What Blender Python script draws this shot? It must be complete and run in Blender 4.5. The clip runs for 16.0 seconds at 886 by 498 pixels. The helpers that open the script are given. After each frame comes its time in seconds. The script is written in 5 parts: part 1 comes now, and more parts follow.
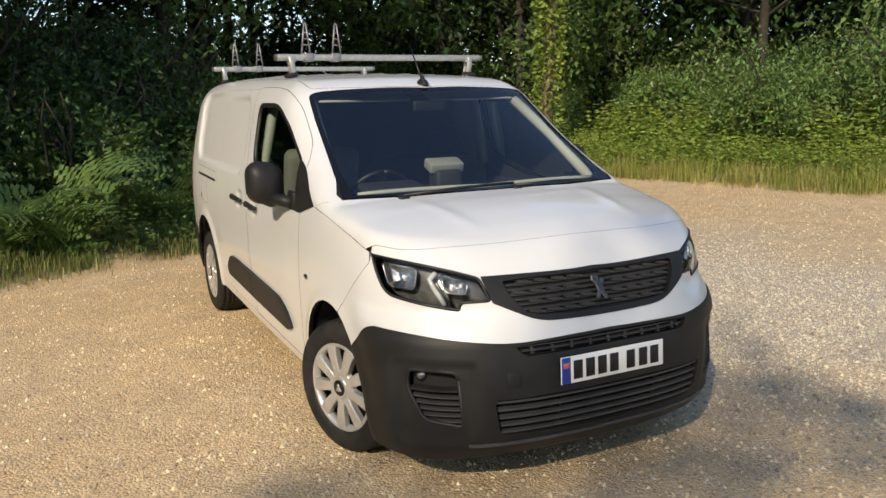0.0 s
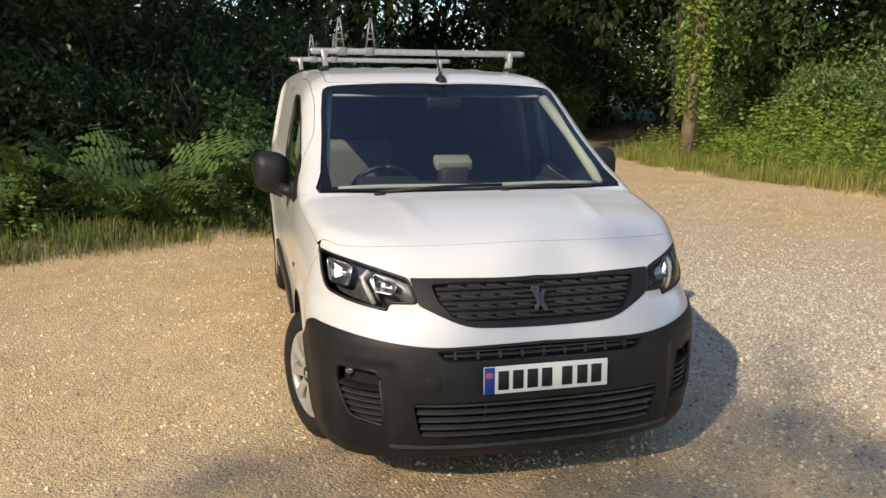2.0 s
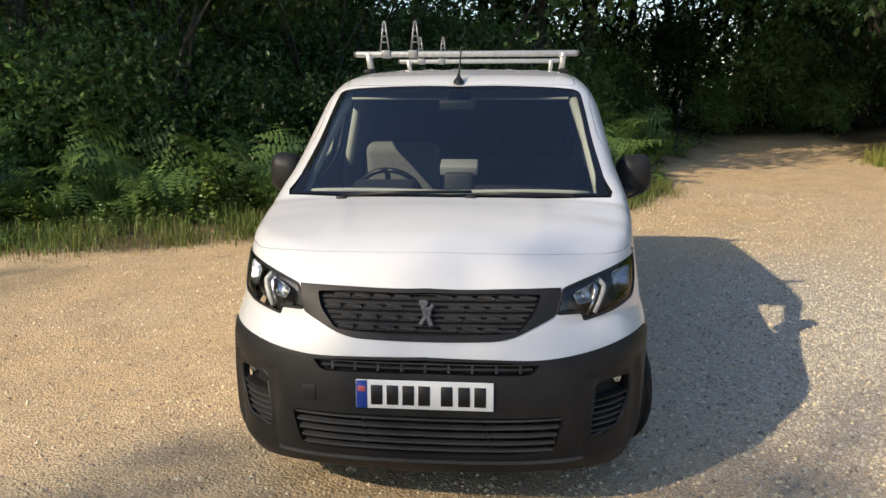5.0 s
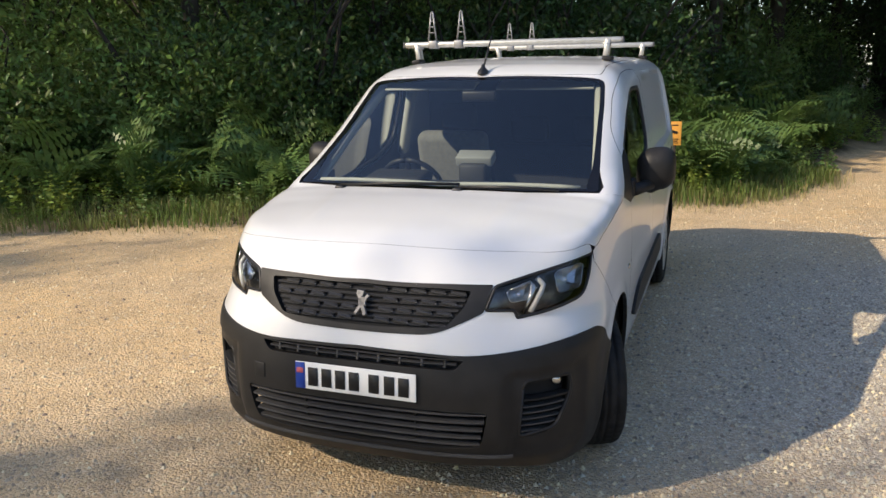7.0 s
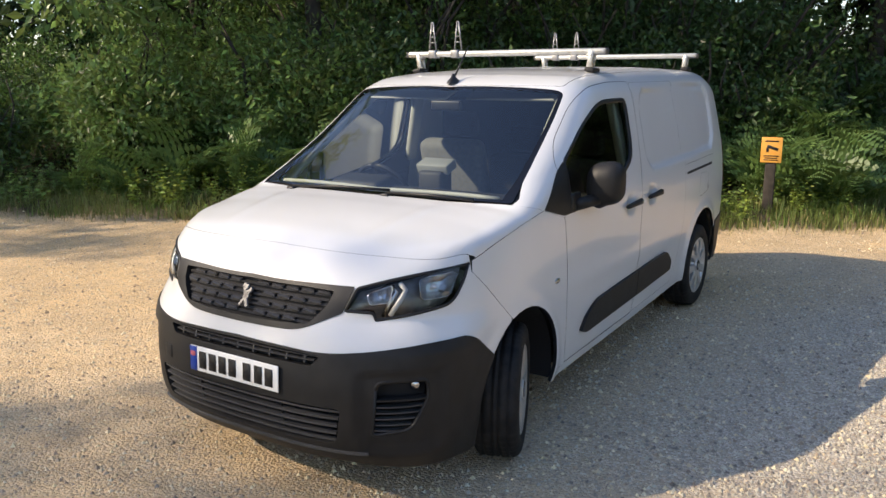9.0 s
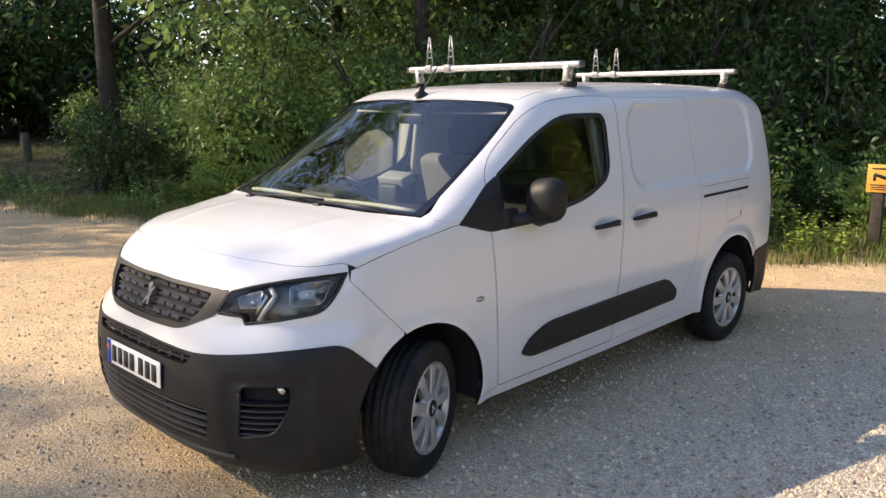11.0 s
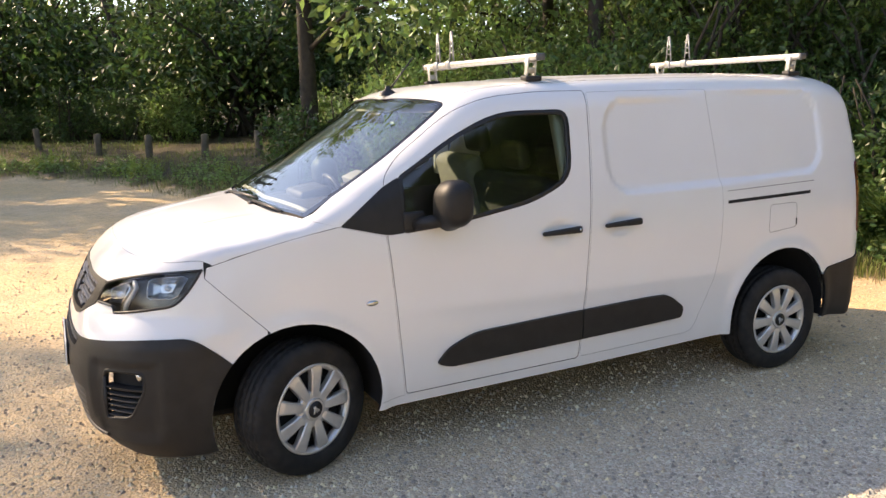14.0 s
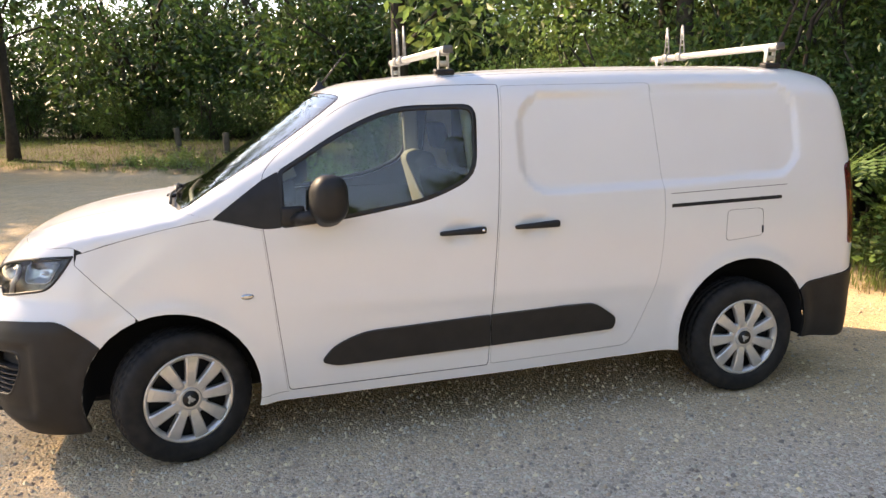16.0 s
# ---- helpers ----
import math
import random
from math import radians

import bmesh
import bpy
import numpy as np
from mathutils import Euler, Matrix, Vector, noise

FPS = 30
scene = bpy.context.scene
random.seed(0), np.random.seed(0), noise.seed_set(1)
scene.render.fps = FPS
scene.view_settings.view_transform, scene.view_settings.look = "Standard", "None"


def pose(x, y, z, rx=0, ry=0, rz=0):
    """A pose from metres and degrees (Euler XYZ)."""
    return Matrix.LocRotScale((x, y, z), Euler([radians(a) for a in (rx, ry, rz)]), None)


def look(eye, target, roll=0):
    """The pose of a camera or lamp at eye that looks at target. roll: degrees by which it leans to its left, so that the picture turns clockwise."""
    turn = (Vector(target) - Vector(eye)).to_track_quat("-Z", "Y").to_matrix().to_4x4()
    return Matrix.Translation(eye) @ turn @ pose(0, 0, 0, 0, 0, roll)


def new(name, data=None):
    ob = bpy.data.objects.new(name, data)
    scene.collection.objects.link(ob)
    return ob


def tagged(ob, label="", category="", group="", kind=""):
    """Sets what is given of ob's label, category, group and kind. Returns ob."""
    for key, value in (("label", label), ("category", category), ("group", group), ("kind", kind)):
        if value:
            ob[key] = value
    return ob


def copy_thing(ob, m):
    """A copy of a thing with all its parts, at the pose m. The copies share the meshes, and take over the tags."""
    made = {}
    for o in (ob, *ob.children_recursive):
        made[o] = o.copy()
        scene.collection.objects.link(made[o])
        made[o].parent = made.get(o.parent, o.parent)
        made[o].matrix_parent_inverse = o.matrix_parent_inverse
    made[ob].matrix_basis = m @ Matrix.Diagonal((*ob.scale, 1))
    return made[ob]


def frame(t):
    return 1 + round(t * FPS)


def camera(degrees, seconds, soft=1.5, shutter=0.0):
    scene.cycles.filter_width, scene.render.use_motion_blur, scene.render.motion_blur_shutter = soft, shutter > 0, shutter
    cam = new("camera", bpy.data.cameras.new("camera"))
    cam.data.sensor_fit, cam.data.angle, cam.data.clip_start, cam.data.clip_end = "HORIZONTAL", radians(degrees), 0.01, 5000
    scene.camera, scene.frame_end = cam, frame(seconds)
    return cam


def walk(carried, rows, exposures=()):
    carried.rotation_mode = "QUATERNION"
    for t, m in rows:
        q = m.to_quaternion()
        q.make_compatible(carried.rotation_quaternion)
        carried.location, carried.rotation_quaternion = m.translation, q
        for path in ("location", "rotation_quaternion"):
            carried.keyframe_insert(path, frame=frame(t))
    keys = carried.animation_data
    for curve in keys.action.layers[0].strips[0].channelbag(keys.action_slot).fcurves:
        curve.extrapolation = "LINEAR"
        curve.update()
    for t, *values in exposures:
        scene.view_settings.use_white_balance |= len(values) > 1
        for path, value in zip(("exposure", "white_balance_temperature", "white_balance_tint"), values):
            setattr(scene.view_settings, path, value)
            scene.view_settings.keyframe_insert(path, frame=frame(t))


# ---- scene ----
cam = camera(57.7, 16.0)
PATH = [
    (0, (3.463, -2.021, 1.656), (1.706, -1.142, 1.281), -1.1),
    (0.5, (3.632, -1.849, 1.69), (1.843, -1.045, 1.3), -0.7),
    (1, (3.715, -1.664, 1.697), (1.889, -0.951, 1.303), -0.3),
    (1.5, (3.721, -1.407, 1.684), (1.854, -0.809, 1.286), 0.0),
    (2, (3.775, -1.145, 1.7), (1.876, -0.66, 1.299), 0.5),
    (2.5, (3.887, -0.863, 1.719), (1.961, -0.496, 1.323), 0.8),
    (3, (3.859, -0.622, 1.71), (1.915, -0.377, 1.309), 1.0),
    (5.5, (3.783, 0.606, 1.745), (1.848, 0.311, 1.336), -0.5),
    (6, (3.792, 0.879, 1.76), (1.881, 0.459, 1.343), -0.7),
    (6.5, (3.697, 1.099, 1.755), (1.824, 0.551, 1.319), -1.0),
    (7, (3.615, 1.343, 1.783), (1.783, 0.678, 1.332), -1.1),
    (7.5, (3.622, 1.666, 1.804), (1.831, 0.904, 1.343), -1.1),
    (8, (3.503, 1.91, 1.788), (1.757, 1.053, 1.325), -0.8),
    (8.5, (3.318, 2.148, 1.782), (1.619, 1.191, 1.335), -0.6),
    (9, (3.174, 2.467, 1.784), (1.529, 1.414, 1.354), -0.3),
    (9.5, (2.985, 2.724, 1.757), (1.396, 1.578, 1.353), -0.1),
    (9.7, (2.885, 2.802, 1.741), (1.318, 1.623, 1.347), -0.1),
    (11.8, (2.051, 3.707, 1.714), (0.801, 2.195, 1.326), -0.2),
    (12, (1.939, 3.793, 1.717), (0.729, 2.251, 1.322), -0.3),
    (12.5, (1.697, 3.975, 1.727), (0.577, 2.367, 1.325), -0.8),
    (13, (1.461, 4.002, 1.716), (0.427, 2.339, 1.31), -1.0),
    (13.5, (1.206, 4.071, 1.728), (0.264, 2.352, 1.332), -1.2),
    (14, (0.924, 4.259, 1.719), (0.075, 2.488, 1.342), -1.4),
    (14.5, (0.634, 4.354, 1.685), (-0.124, 2.539, 1.325), -1.6),
    (15, (0.312, 4.427, 1.681), (-0.36, 2.578, 1.321), -1.6),
    (15.5, (-0.01, 4.563, 1.662), (-0.6, 2.687, 1.301), -1.7),
    (16, (-0.299, 4.599, 1.65), (-0.792, 2.695, 1.287), -1.5),
]
walk(cam, [(t, look(eye, target, roll)) for t, eye, target, roll in PATH],
     [(0, 0.3, 6550, 13), (3, 0.38, 6600, 13), (6, 0.52, 6500, 15), (9, 0.84, 6600, 17), (12.5, 1.34, 7250, 22), (16, 1.76, 8050, 22)])

# ---- sky and sun ----
SUN_WAY = Vector((1.0, -1.09, 0.965)).normalized()      # towards the sun
world = bpy.data.worlds.new("sky")
scene.world = world
world.use_nodes = True
sky = world.node_tree.nodes.new("ShaderNodeTexSky")
sky.sky_type, sky.sun_disc = "NISHITA", False
sky.sun_elevation = math.asin(SUN_WAY.z)
sky.sun_rotation = math.atan2(SUN_WAY.x, SUN_WAY.y)
sky.dust_density, sky.air_density, sky.ozone_density = 0.6, 1.0, 2.0
background = world.node_tree.nodes["Background"]
background.inputs["Strength"].default_value = 0.15
world.node_tree.links.new(sky.outputs[0], background.inputs["Color"])
sun = new("sun", bpy.data.lights.new("sun", "SUN"))
sun.data.energy, sun.data.angle, sun.data.color = 3.5, radians(0.6), (1.0, 0.87, 0.64)
sun.matrix_world = look(SUN_WAY * 60, (0, 0, 0))

# ---- materials ----
def material(name, colour, rough=0.5, metal=0.0, coat=0.0, vary=0.0, scale=8.0, bump=0.0, bump_scale=60.0, second=None, transmission=0.0,
             ior=1.45, island=0.0, obj=0.0, rough_vary=0.0, translucent=0.0, spec=0.5):
    """A principled surface; vary and second mix in patches at one scale, bump gives fine relief at another."""
    m = bpy.data.materials.new(name)
    m.use_nodes = True
    nodes, links = m.node_tree.nodes, m.node_tree.links
    p = nodes["Principled BSDF"]
    p.inputs["Base Color"].default_value = (*colour, 1)
    p.inputs["Roughness"].default_value, p.inputs["Metallic"].default_value = rough, metal
    p.inputs["Coat Weight"].default_value, p.inputs["Coat Roughness"].default_value = coat, 0.04
    p.inputs["Transmission Weight"].default_value, p.inputs["IOR"].default_value = transmission, ior
    p.inputs["Specular IOR Level"].default_value = spec
    where = nodes.new("ShaderNodeTexCoord").outputs["Object"]
    socket = None
    if vary or second:
        tex = nodes.new("ShaderNodeTexNoise")
        tex.inputs["Scale"].default_value, tex.inputs["Detail"].default_value = scale, 6
        links.new(where, tex.inputs["Vector"])
        mix = nodes.new("ShaderNodeMix")
        mix.data_type = "RGBA"
        other = second or tuple(c * (1 - vary) for c in colour)
        mix.inputs["A"].default_value, mix.inputs["B"].default_value = (*colour, 1), (*other, 1)
        ramp = nodes.new("ShaderNodeMapRange")
        ramp.inputs["From Min"].default_value, ramp.inputs["From Max"].default_value = 0.35, 0.68
        links.new(tex.outputs["Fac"], ramp.inputs["Value"])
        links.new(ramp.outputs[0], mix.inputs["Factor"])
        socket = mix.outputs["Result"]
        if rough_vary:
            r = nodes.new("ShaderNodeMapRange")
            r.inputs["To Min"].default_value, r.inputs["To Max"].default_value = rough - rough_vary, rough + rough_vary
            links.new(tex.outputs["Fac"], r.inputs["Value"])
            links.new(r.outputs[0], p.inputs["Roughness"])
    for amount, node, out in ((island, "ShaderNodeNewGeometry", "Random Per Island"), (obj, "ShaderNodeObjectInfo", "Random")):
        if amount:
            info = nodes.new(node)
            hsv = nodes.new("ShaderNodeHueSaturation")
            value = nodes.new("ShaderNodeMapRange")
            value.inputs["To Min"].default_value, value.inputs["To Max"].default_value = 1 - amount, 1 + amount
            hue = nodes.new("ShaderNodeMapRange")
            hue.inputs["To Min"].default_value, hue.inputs["To Max"].default_value = 0.5 - 0.04 * amount, 0.5 + 0.05 * amount
            links.new(info.outputs[out], value.inputs["Value"])
            links.new(info.outputs[out], hue.inputs["Value"])
            links.new(value.outputs[0], hsv.inputs["Value"])
            links.new(hue.outputs[0], hsv.inputs["Hue"])
            if socket:
                links.new(socket, hsv.inputs["Color"])
            else:
                hsv.inputs["Color"].default_value = (*colour, 1)
            socket = hsv.outputs[0]
    if socket:
        links.new(socket, p.inputs["Base Color"])
    if bump:
        tex = nodes.new("ShaderNodeTexNoise")
        tex.inputs["Scale"].default_value, tex.inputs["Detail"].default_value = bump_scale, 4
        links.new(where, tex.inputs["Vector"])
        b = nodes.new("ShaderNodeBump")
        b.inputs["Strength"].default_value, b.inputs["Distance"].default_value = 0.5, bump
        links.new(tex.outputs["Fac"], b.inputs["Height"])
        links.new(b.outputs[0], p.inputs["Normal"])
    if translucent:
        t = nodes.new("ShaderNodeBsdfTranslucent")
        if socket:
            links.new(socket, t.inputs["Color"])
        else:
            t.inputs["Color"].default_value = (*colour, 1)
        mix = nodes.new("ShaderNodeMixShader")
        mix.inputs[0].default_value = translucent
        links.new(p.outputs[0], mix.inputs[1])
        links.new(t.outputs[0], mix.inputs[2])
        links.new(mix.outputs[0], nodes["Material Output"].inputs["Surface"])
    return m


def pane_material(name, tint, rough=0.0, ior=2.0):
    """Thin glass: clear through, mirror-like at its face."""
    m = bpy.data.materials.new(name)
    m.use_nodes = True
    nodes, links = m.node_tree.nodes, m.node_tree.links
    nodes.remove(nodes["Principled BSDF"])
    clear, gloss, mix = nodes.new("ShaderNodeBsdfTransparent"), nodes.new("ShaderNodeBsdfGlossy"), nodes.new("ShaderNodeMixShader")
    clear.inputs["Color"].default_value = (*tint, 1)
    gloss.inputs["Roughness"].default_value = rough
    fresnel = nodes.new("ShaderNodeFresnel")
    fresnel.inputs["IOR"].default_value = ior
    links.new(fresnel.outputs[0], mix.inputs[0])
    links.new(clear.outputs[0], mix.inputs[1])
    links.new(gloss.outputs[0], mix.inputs[2])
    links.new(mix.outputs[0], nodes["Material Output"].inputs["Surface"])
    return m


PAINT = material("white_paint", (0.69, 0.69, 0.685), 0.32, coat=0.7, vary=0.03, scale=3, bump=0.0004, bump_scale=3)
TRIM = material("black_plastic", (0.019, 0.0185, 0.0185), 0.5, spec=0.35, vary=0.3, scale=12, bump=0.0006, bump_scale=500)
# near-black for hidden parts, and for shade painted into openings
DARK = material("void_shade_black", (0.008, 0.008, 0.009), 0.8)
SEAL = material("black_rubber", (0.012, 0.012, 0.013), 0.45)
FRIT = material("black_glass_border", (0.006, 0.006, 0.008), 0.08)
GLASS = pane_material("clear_glass", (0.8, 0.89, 0.87))
SIDE_GLASS = pane_material("green_tinted_glass", (0.74, 0.86, 0.78), ior=1.7)
LENS = pane_material("lamp_lens", (0.95, 0.96, 0.97), ior=1.45)
CHROME = material("chrome", (0.75, 0.76, 0.78), 0.12, metal=1)
SILVER = material("silver_paint", (0.6, 0.595, 0.58), 0.33, metal=0.6, vary=0.18, scale=14)
ALU = material("brushed_aluminium", (0.5, 0.5, 0.47), 0.42, metal=0.6, vary=0.2, scale=30)
GREY_METAL = material("grey_metal", (0.16, 0.16, 0.165), 0.5, metal=0.6, vary=0.3, scale=40)
TYRE = material("tyre_rubber", (0.012, 0.012, 0.0125), 0.7, spec=0.3, vary=0.35, scale=15, second=(0.028, 0.026, 0.024), bump=0.001, bump_scale=200)
RED_LAMP = material("red_lamp", (0.09, 0.008, 0.008), 0.1, coat=0.5)
PLATE_WHITE = material("plate_white", (0.78, 0.78, 0.76), 0.35)
BLUE = material("plate_blue", (0.015, 0.05, 0.3), 0.35)
CAB_DARK = material("cab_plastic", (0.03, 0.031, 0.033), 0.6, vary=0.2, scale=20, bump=0.0005, bump_scale=300)
CAB_GREY = material("bulkhead_paint", (0.5, 0.51, 0.48), 0.6, vary=0.08, scale=5)
BLACK = material("black_ink", (0.01, 0.01, 0.011), 0.4)

# ---- the shape of the van: x ahead of the front axle, y to its left, z up ----
def smooth_table(points, step=0.001):
    """A smooth curve through (a, b) points, as a dense table for np.interp."""
    a = np.array([p[0] for p in points], float)
    b = np.array([p[1] for p in points], float)
    d = np.diff(b) / np.diff(a)
    m = np.empty_like(b)
    m[0], m[-1] = d[0], d[-1]
    for i in range(1, len(a) - 1):
        h0, h1 = a[i] - a[i - 1], a[i + 1] - a[i]
        m[i] = (d[i - 1] * h1 + d[i] * h0) / (h0 + h1)
    xs = np.arange(a[0], a[-1] + step, step)
    k = np.clip(np.searchsorted(a, xs) - 1, 0, len(a) - 2)
    h = a[k + 1] - a[k]
    t = (xs - a[k]) / h
    ys = ((2 * t ** 3 - 3 * t ** 2 + 1) * b[k] + (t ** 3 - 2 * t ** 2 + t) * h * m[k]
          + (3 * t ** 2 - 2 * t ** 3) * b[k + 1] + (t ** 3 - t ** 2) * h * m[k + 1])
    return xs, ys


# half width over height
SIDE = smooth_table([(0.1, 0.78), (0.25, 0.845), (0.32, 0.862), (0.45, 0.874), (0.62, 0.884), (0.8, 0.889), (1.0, 0.885),
                     (1.15, 0.872), (1.3, 0.847), (1.5, 0.806), (1.65, 0.772), (1.75, 0.747), (2.0, 0.68)])
# outline along the middle: bonnet, windscreen, roof
TOP = smooth_table([(-4.2, 1.71), (-3.8, 1.75), (-3.4, 1.787), (-2.8, 1.806), (-2.1, 1.81), (-1.5, 1.799), (-1.1, 1.778), (-0.88, 1.75),
                    (-0.76, 1.706), (-0.62, 1.612), (-0.4, 1.46), (-0.2, 1.318), (-0.09, 1.24), (-0.02, 1.203), (0.06, 1.19), (0.2, 1.178), (0.45, 1.138),
                    (0.6, 1.1), (0.72, 1.046), (0.8, 0.98), (0.9, 0.865), (1.2, 0.5)])
TOP_SLOPE = np.gradient(TOP[1], TOP[0])
# front face over height
NOSE = smooth_table([(0.0, 0.7), (0.16, 0.79), (0.22, 0.85), (0.28, 0.9), (0.36, 0.935), (0.46, 0.95), (0.56, 0.954), (0.64, 0.945),
                     (0.7, 0.935), (0.78, 0.917), (0.86, 0.893), (0.95, 0.856), (1.05, 0.8), (1.3, 0.64)])


def smax(a, b, k):
    h = np.maximum(k - np.abs(a - b), 0) / k
    return np.maximum(a, b) + h * h * k / 4


def step01(v):
    v = np.clip(v, 0, 1)
    return v * v * (3 - 2 * v)


HANDLES = ((-1.36, 1.02), (-1.746, 1.028))


def half_width(x, z):
    y = np.interp(z, *SIDE)
    taper = np.interp(z, (0.3, 0.75, 0.86, 1.0, 1.05), (0.02, 0.015, 0.05, 0.1, 0.115))
    y = y + 0.01 * step01((x - 0.1) / 0.3) * step01((0.85 - z) / 0.15)
    y = y - taper * np.clip((x + 0.25) / 0.9, 0, 2) ** 2 - 0.045 * np.clip((-2.9 - x) / 0.95, 0, 2) ** 2
    # wheel arch lips
    for cx, cz, r in ((0.03, 0.33, 0.405), (-2.955, 0.375, 0.405)):
        d = np.hypot(x - cx, z - cz)
        y = y + 0.012 * np.exp(-((d - r) / 0.045) ** 2) * (z > 0.15)
    # recess of the load bay's panels
    rx = np.abs(x + 2.49) - 0.8
    rz = np.abs(z - 1.44 + 0.02 * (x + 2.49)) - 0.242
    q = np.hypot(np.maximum(rx + 0.16, 0), np.maximum(rz + 0.16, 0)) + np.minimum(np.maximum(rx, rz) + 0.16, 0) - 0.16
    y = y - 0.022 * step01(0.5 - q / 0.042)
    # dishes behind the door handles
    for cx, cz in HANDLES:
        y = y - 0.013 * np.exp(-((x - cx) / 0.058) ** 4 - ((z - cz) / 0.05) ** 4)
    # shoulder of the lower doors
    y = y + 0.006 * np.exp(-((z - 0.70 - 0.03 * (x + 1.5)) / 0.05) ** 2) * step01((-0.45 - x) / 0.3) * step01((x + 2.6) / 0.3)
    return y


def body(x, y, z):
    """Below zero inside the van's skin."""
    ay = np.abs(y)
    side = ay - half_width(x, z)
    xs = x + 0.17 * ay ** 2 * step01((0.0 - x) / 0.6)
    crown = (0.03 + 0.035 * step01((x - 0.02) / 0.25)) * ay ** 2 + 0.04 * ay ** 6
    top = (z - np.interp(xs, *TOP) + crown) / np.sqrt(1 + np.interp(xs, TOP[0], TOP_SLOPE) ** 2)
    rib = sum(np.exp(-((ay - y0) / 0.025) ** 2) for y0 in (0.09, 0.27, 0.45)) * step01((-1.5 - x) / 0.12) * step01((x + 3.5) / 0.1)
    crease = np.exp(-((ay - 0.40 - 0.12 * (0.6 - x)) / 0.04) ** 2) * step01((x - 0.02) / 0.2) * step01((0.64 - x) / 0.2)
    top = top - 0.006 * rib - 0.005 * crease
    k = np.interp(z, (0.3, 0.5, 0.7, 0.82, 1.0), (0.4, 0.46, 0.5, 0.66, 0.62))
    front = x - np.interp(z, *NOSE) + 0.08 * ay ** 2 + k * ay ** 4
    rear = -3.85 - 0.06 * np.clip(z - 0.9, 0, 1) * -1 - x + 0.05 * ay ** 2
    f = smax(side, top, np.interp(z, (1.0, 1.13, 1.28, 1.7), (0.05, 0.055, 0.13, 0.16)))
    f = smax(f, front, np.interp(z, (0.6, 0.95), (0.15, 0.12)))
    # pocket round the fog lamps, under a soft shelf
    pocket = step01((0.655 - z) / 0.034) * step01((z - 0.27) / 0.06) * step01((ay - 0.575) / 0.04) * step01((x - 0.615) / 0.03)
    # hollow under the inner end of the headlamps
    hollow = np.exp(-((ay - 0.6) / 0.11) ** 2 - ((z - 0.825) / 0.055) ** 2) * step01((x - 0.3) / 0.2)
    return smax(f, rear, 0.16) + 0.02 * pocket + 0.03 * hollow


def meet(start, end):
    """Where the rays from start to end enter the skin."""
    start, end = np.asarray(start, float), np.asarray(end, float)
    lo, hi = np.zeros(len(start)), np.ones(len(start))
    for _ in range(36):
        mid = (lo + hi) / 2
        p = start + (end - start) * mid[:, None]
        out = body(p[:, 0], p[:, 1], p[:, 2]) > 0
        lo, hi = np.where(out, mid, lo), np.where(out, hi, mid)
    return start + (end - start) * hi[:, None]


def on_side(x, z):
    return meet([(x, 1.3, z)], [(x, 0, z)])[0]


def on_front(y, z):
    return meet([(1.4, y, z)], [(-0.3, y, z)])[0]


def on_top(x, y):
    return meet([(x, y, 2.3)], [(x, y, 0.4)])[0]

# ---- the van's panels ----
def part(name, bm, mat, parent=None, label="", smooth=True, rim=None):
    """Links a bmesh as one mesh object under a thing or a part."""
    me = bpy.data.meshes.new(name)
    for f in bm.faces:
        f.smooth = smooth
    bm.to_mesh(me)
    bm.free()
    me.materials.append(mat)
    if rim:
        me.materials.append(rim)
    ob = new(name, me)
    ob.parent = parent
    if label:
        tagged(ob, label)
    return ob


def raw(verts, faces):
    bm = bmesh.new()
    vs = [bm.verts.new(v) for v in verts]
    for f in faces:
        try:
            bm.faces.new([vs[i] for i in f])
        except ValueError:
            pass
    return bm


def thing(name, label, category, m=None, group="", kind=""):
    ob = new(name)
    ob.matrix_world = m or Matrix()
    return tagged(ob, label, category, group, kind)


class Cyl:
    """Round an axis along the van: (x, 0.9 angle)."""
    def to3(uv):
        a = uv[:, 1] / 0.9
        n = np.stack([0 * a, np.cos(a), np.sin(a)], 1)
        c = np.stack([uv[:, 0], 0 * a, 0 * a + 1.0], 1)
        return meet(c + 1.6 * n, c)

    def to2(p):
        return np.stack([p[:, 0], 0.9 * np.arctan2(p[:, 2] - 1.0, p[:, 1])], 1)


class Ball:
    """Round a point inside the nose: (0.9 turn, 0.9 rise)."""
    C = np.array((0.0, 0.0, 0.6))

    def to3(uv):
        t, r = uv[:, 0] / 0.9, uv[:, 1] / 0.9
        n = np.stack([np.cos(r) * np.cos(t), np.cos(r) * np.sin(t), np.sin(r)], 1)
        return meet(Ball.C + 1.9 * n, Ball.C + 0 * n)

    def to2(p):
        d = p - Ball.C
        return 0.9 * np.stack([np.arctan2(d[:, 1], d[:, 0]), np.arctan2(d[:, 2], np.hypot(d[:, 0], d[:, 1]))], 1)


class Flat:
    """From above: (x, y)."""
    def to3(uv):
        z = np.zeros(len(uv))
        return meet(np.stack([uv[:, 0], uv[:, 1], z + 2.3], 1), np.stack([uv[:, 0], uv[:, 1], z + 0.4], 1))

    def to2(p):
        return p[:, :2].copy()


class Back:
    """From behind: (y, z)."""
    def to3(uv):
        o = np.zeros(len(uv))
        return meet(np.stack([o - 4.6, uv[:, 0], uv[:, 1]], 1), np.stack([o - 2.5, uv[:, 0], uv[:, 1]], 1))

    def to2(p):
        return p[:, 1:].copy()


